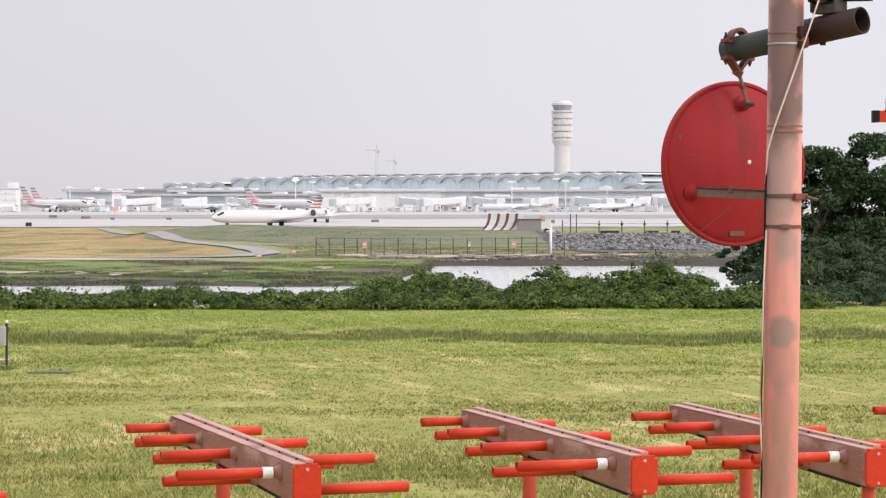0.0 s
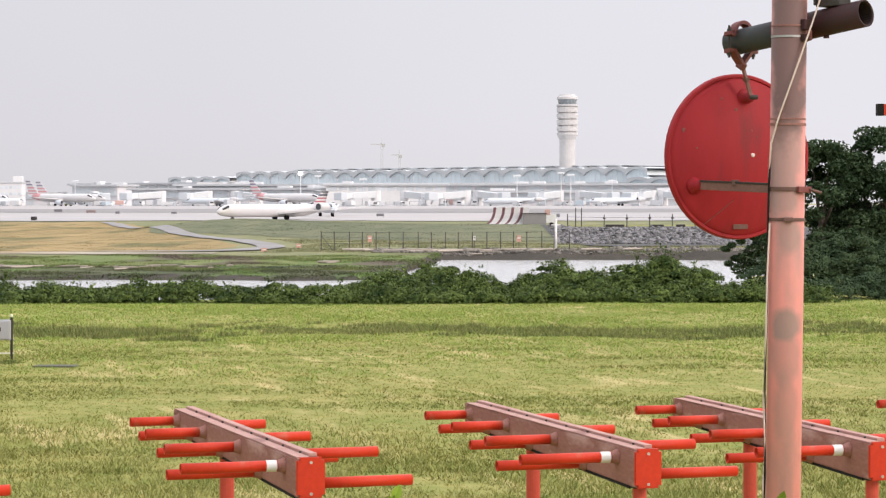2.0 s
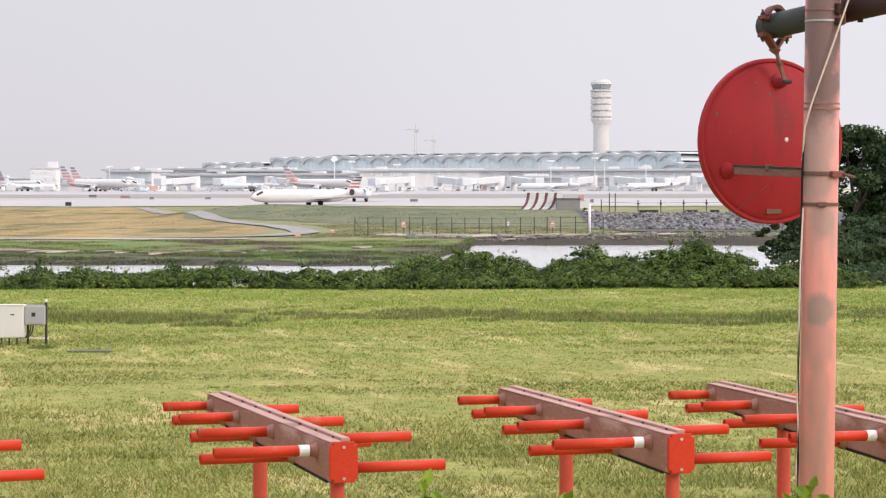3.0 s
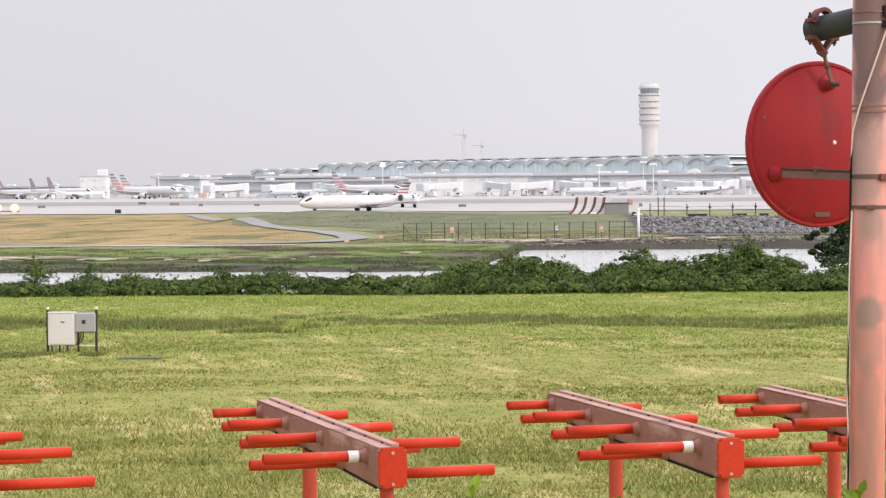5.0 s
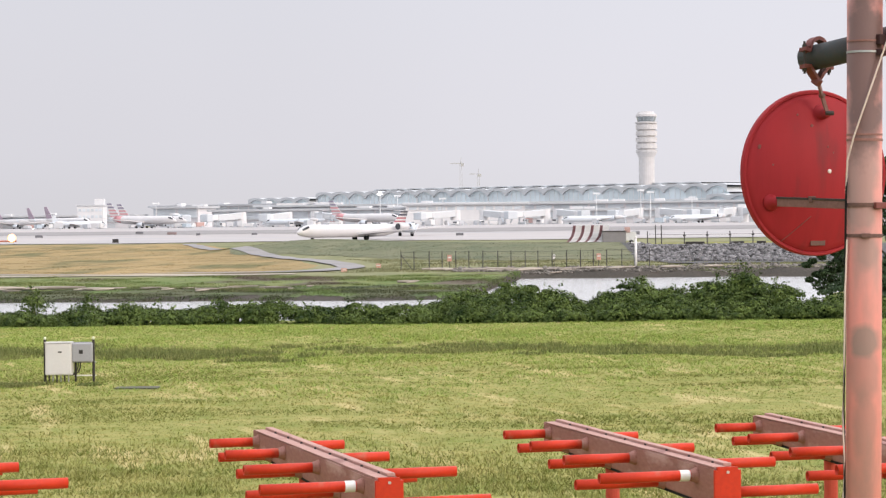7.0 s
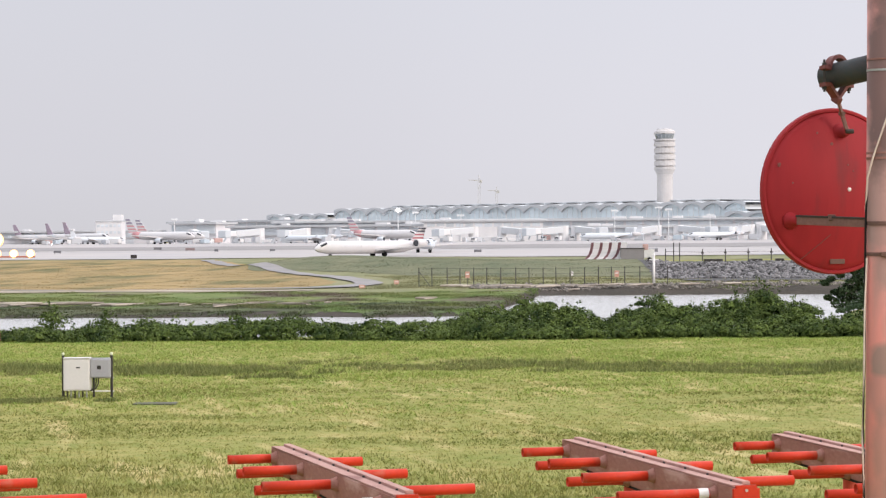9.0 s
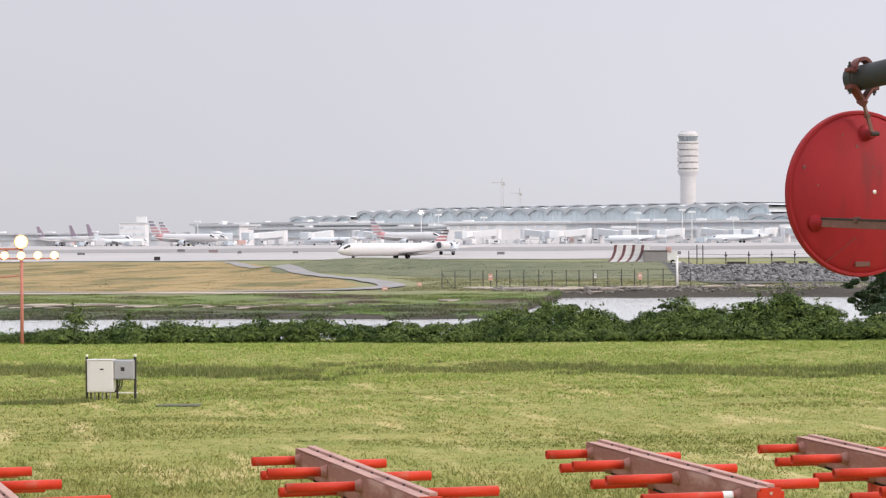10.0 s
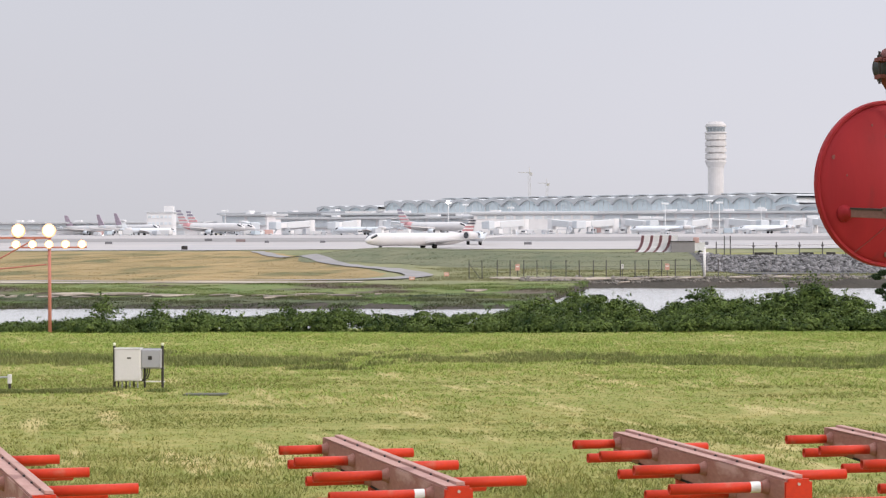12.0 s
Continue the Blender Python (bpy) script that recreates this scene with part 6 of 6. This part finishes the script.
concourse(-660, -585, 1300, 1290, 11.5, 5.5, 20, FLAT)

# upper lounge with a curved roof in front of the vaults
lg = empty("lounge_pavilion", Matrix.Translation((east(-110, 1160), 1168, tz)), "long pavilion with low rounded pale roof", "pavilion")
part("roof", box(62, 18, 1.6, (0, 0, 10.3), 0.7), ROOF_WHITE, lg)
part("wall", box(58, 15, 9.5, (0, 0, 4.75)), WALL_PALE, lg)
for k in range(12):
    part("window_pane", box(3.6, 0.2, 1.8, (-25.5 + k * 4.65, -7.56, 8.2)), GLASS_GREY, lg)

ob = empty("office_block", Matrix.Translation((east(-774, 1290), 1290, tz)), "pale office block with rows of haze-paled windows", "office building")
part("wall", box(14, 12, 12.0, (0, 0, 6.0)), WALL_PALE, ob)
part("roof", box(14.8, 12.8, 0.8, (0, 0, 12.4), 0.1), ROOF_WHITE, ob)
part("penthouse", box(5, 5, 3.2, (4.2, 0, 14.3), 0.1), WALL_PALE, ob)
pw = None
for r in range(3):
    for k in range(6):
        m = Matrix.Translation((-5.6 + k * 2.24, -6.05, 2.9 + r * 3.5))
        if pw is None:
            pw = part("window", box(1.5, 0.2, 1.4), GLASS_GREY, ob)
            pw.matrix_basis = m
        else:
            share("window", pw, ob, m)

# ---- control tower ----
tw = empty("control_tower", Matrix.Translation((east(211, 1340), 1340, tz)), "tall pale control tower with ringed shaft and glass cab", "control tower")
k12 = 5.95
part("shaft", lathe([(4.5, 0), (4.4, 35.2), (4.5, 36.7), (k12, 39.6), (k12, 40.7)], 24), TOWER, tw, "pale concrete shaft")
z = 40.7
for k in range(4):
    part("drum", lathe([(k12 - 0.9, z), (k12 - 0.9, z + 0.75), (k12, z + 0.76), (k12, z + 3.45), (k12 - 0.9, z + 3.56)], 24), TOWER, tw, "ringed concrete drum")
    z += 3.56
part("gallery", lathe([(k12 - 0.6, z), (k12 - 0.2, z + 0.5), (k12 + 0.25, z + 0.6), (k12 + 0.25, z + 1.3), (k12 - 0.5, z + 1.5)], 24), TOWER, tw)
part("cab_glass", lathe([(4.7, z + 1.5), (5.5, z + 4.3)], 16), CAB_GLASS, tw, "dark glass control cab")
for k in range(16):
    a = 2 * math.pi * k / 16
    part("cab_mullion", rod((4.75 * math.cos(a), 4.75 * math.sin(a), z + 1.5), (5.56 * math.cos(a), 5.56 * math.sin(a), z + 4.3), 0.035, seg=6), MULLION, tw)
part("cab_roof", lathe([(5.7, z + 4.3), (5.9, z + 4.5), (5.7, z + 5.6), (4.4, z + 6.7), (4.2, z + 7.1), (1.0, z + 7.3)], 24), TOWER, tw)


# ---- jet bridges, vehicles, masts, cranes ----
def jet_bridge(b, d, yaw, length):
    x, y = east(b, d), d
    t = empty("jet_bridge", pose(x, y, land(x, y), 0, 0, yaw), "pale jet bridge on wheeled columns beside the concourse", "jet bridge", "jet bridges")
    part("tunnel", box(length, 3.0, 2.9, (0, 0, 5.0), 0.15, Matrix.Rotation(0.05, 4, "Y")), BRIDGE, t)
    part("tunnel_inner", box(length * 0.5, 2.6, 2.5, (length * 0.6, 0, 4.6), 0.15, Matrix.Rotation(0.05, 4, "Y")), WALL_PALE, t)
    part("cab", box(4.2, 4.6, 3.6, (length * 0.88, 0, 4.4), 0.4), HAZED_DARK, t)
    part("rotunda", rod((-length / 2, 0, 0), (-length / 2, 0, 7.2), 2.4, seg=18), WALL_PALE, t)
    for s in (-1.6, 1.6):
        part("column", box(0.5, 0.5, 4.0, (length * 0.45, s, 1.9), 0.05), HAZED_DARK, t)
    part("axle", box(1.0, 4.2, 0.9, (length * 0.45, 0, 0.5), 0.1), HAZED_DARK, t)
    part("stair", box(3.2, 0.9, 0.3, (length * 0.7, -2.3, 2.2), 0.02, Matrix.Rotation(0.9, 4, "Y")), HAZED_DARK, t)


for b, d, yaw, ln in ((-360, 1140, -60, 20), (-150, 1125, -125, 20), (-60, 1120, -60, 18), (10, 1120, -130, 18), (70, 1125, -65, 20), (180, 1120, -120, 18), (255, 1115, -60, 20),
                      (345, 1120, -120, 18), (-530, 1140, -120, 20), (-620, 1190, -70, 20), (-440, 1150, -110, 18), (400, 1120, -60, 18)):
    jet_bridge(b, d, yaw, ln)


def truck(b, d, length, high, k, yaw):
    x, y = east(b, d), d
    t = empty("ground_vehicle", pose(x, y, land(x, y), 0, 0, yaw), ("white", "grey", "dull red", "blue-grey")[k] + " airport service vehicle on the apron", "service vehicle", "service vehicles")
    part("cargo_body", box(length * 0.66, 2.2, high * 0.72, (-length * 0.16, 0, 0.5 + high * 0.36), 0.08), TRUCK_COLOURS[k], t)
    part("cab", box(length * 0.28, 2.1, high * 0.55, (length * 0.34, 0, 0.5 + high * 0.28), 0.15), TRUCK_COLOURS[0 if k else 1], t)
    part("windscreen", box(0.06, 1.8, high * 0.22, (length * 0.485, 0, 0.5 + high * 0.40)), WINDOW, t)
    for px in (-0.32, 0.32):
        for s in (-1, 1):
            # tyres in the haze-paled tone, not dark rubber
            part("wheel", rod((px * length, s * 1.0 - 0.15, 0.45), (px * length, s * 1.0 + 0.15, 0.45), 0.45, seg=12), HAZED_DARK, t)


r = random.Random(3)
for k in range(46):
    truck(r.uniform(-900, 420), r.uniform(1040, 1135), r.uniform(4, 9), r.uniform(1.8, 3.4), r.choice((0, 0, 1, 1, 3, 2)), r.uniform(0, 360))
for b, d, ln, hh, k in ((-632, 760, 3.0, 0.8, 2), (-690, 800, 2.6, 0.8, 1), (-585, 720, 1.2, 0.7, 1), (-485, 720, 1.6, 0.6, 1), (190, 600, 2.2, 0.8, 1), (-120, 640, 2.0, 0.7, 1), (-870, 700, 2.2, 0.7, 1)):
    x, y = east(b, d), d
    g = empty("guidance_sign", Matrix.Translation((x, y, land(x, y))), ("", "low dark", "low dull red")[k] + " guidance sign beside the taxiway", "sign", "guidance signs")
    part("sign_face", box(ln, 0.25, hh, (0, 0, hh / 2 + 0.15), 0.03), (SIGN_DULL, SIGN_DARK, SIGN_DULL)[k], g)
    for q in (-0.4, 0.4):
        part("leg", rod((q * ln, 0, -0.1), (q * ln, 0, 0.16), 0.05, seg=8), DARK_METAL, g)
bk = part("marker_box", box(1.3, 0.9, 1.1, (0, 0, 0.45), 0.08), DARK_METAL)
bk.location = (east(-733, 545), 545, float(height(east(-733, 545), 545)) + 0.05)
tagged(bk, "small black marker box beside the runway", "marker box")
for b, d in ((-978, 420),):
    m = part("marker_box", box(0.5, 0.4, 0.5, (0, 0, 0.22), 0.05), DARK_METAL)
    m.location = (east(b, d), d, float(height(east(b, d), d)))
    tagged(m, "small dark marker box in the dry grass", "marker box")


def mast_light(b, d, top, lit):
    x, y = east(b, d), d
    t = empty("floodlight_mast", Matrix.Translation((x, y, land(x, y))), "slim pale floodlight mast on the apron", "floodlight mast", "floodlight masts")
    part("pole", rod((0, 0, 0), (0, 0, top), 0.28, 0.15, seg=8), MULLION, t)
    part("lamp_bar", box(3.4, 0.5, 0.5, (0, 0, top), 0.05), MULLION, t)
    if lit:
        part("lamp", lathe([(0.3, 0), (0.9, 0.4), (0.9, 0.7), (0.3, 0.9)], 14, Matrix.Translation((0, -0.5, top + 0.3)) @ Matrix.Rotation(math.pi / 2, 4, "X")), GLOW_WHITE, t, "lit floodlight")
    else:
        for q in (-1.2, 0, 1.2):
            part("lamp", box(0.8, 0.6, 0.5, (q, -0.3, top - 0.4), 0.1), MULLION, t)


for b, d, top, lit in ((-261, 1100, 14.5, True), (200, 1120, 15.5, False), (217, 1060, 14, False), (122, 1100, 14, False), (290, 1120, 12, False), (-230, 1200, 15, False), (-150, 1160, 13, False), (-660, 1150, 12, False)):
    mast_light(b, d, top, lit)
lamp = empty("taxi_light", Matrix.Translation((east(-878, 1130), 1130, 0)), "bright white landing light of a distant aircraft", "light")
part("lamp", lathe([(0.3, 0), (0.8, 0.3), (0.8, 0.5), (0.2, 0.7)], 12, Matrix.Translation((0, 0, level(-4, 1130))) @ Matrix.Rotation(math.pi / 2, 4, "X")), GLOW_WHITE, lamp)
part("stand", rod((0, 0, land(east(-878, 1130), 1130)), (0, 0, level(-4, 1130)), 0.1, seg=8), MULLION, lamp)


def crane(b, d, top, jib):
    x = east(b, d)
    t = empty("tower_crane", Matrix.Translation((x, d, tz)), "pale tower crane far behind the terminal", "crane", "tower cranes")
    hgt = level(top, d) - tz
    for s in (-0.9, 0.9):
        part("mast_leg", box(0.22, 0.22, hgt, (s, 0, hgt / 2)), CRANE, t)
    for k in range(int(hgt / 5)):
        part("lattice", rod((-0.9, 0, 5 * k), (0.9, 0, 5 * k + 5), 0.1, seg=5), CRANE, t)
    part("jib", box(jib, 0.5, 0.5, (-jib * 0.38, 0, hgt - 0.5)), CRANE, t)
    part("counterweight", box(2.5, 1.5, 2.4, (jib * 0.11, 0, hgt - 1.6), 0.1), CRANE, t)
    part("apex", rod((0, 0, hgt), (0, 0, hgt + 4), 0.4, 0.15, seg=6), CRANE, t)


crane(-117, 1900, 105, 10)
crane(-86, 2100, 86, 9)
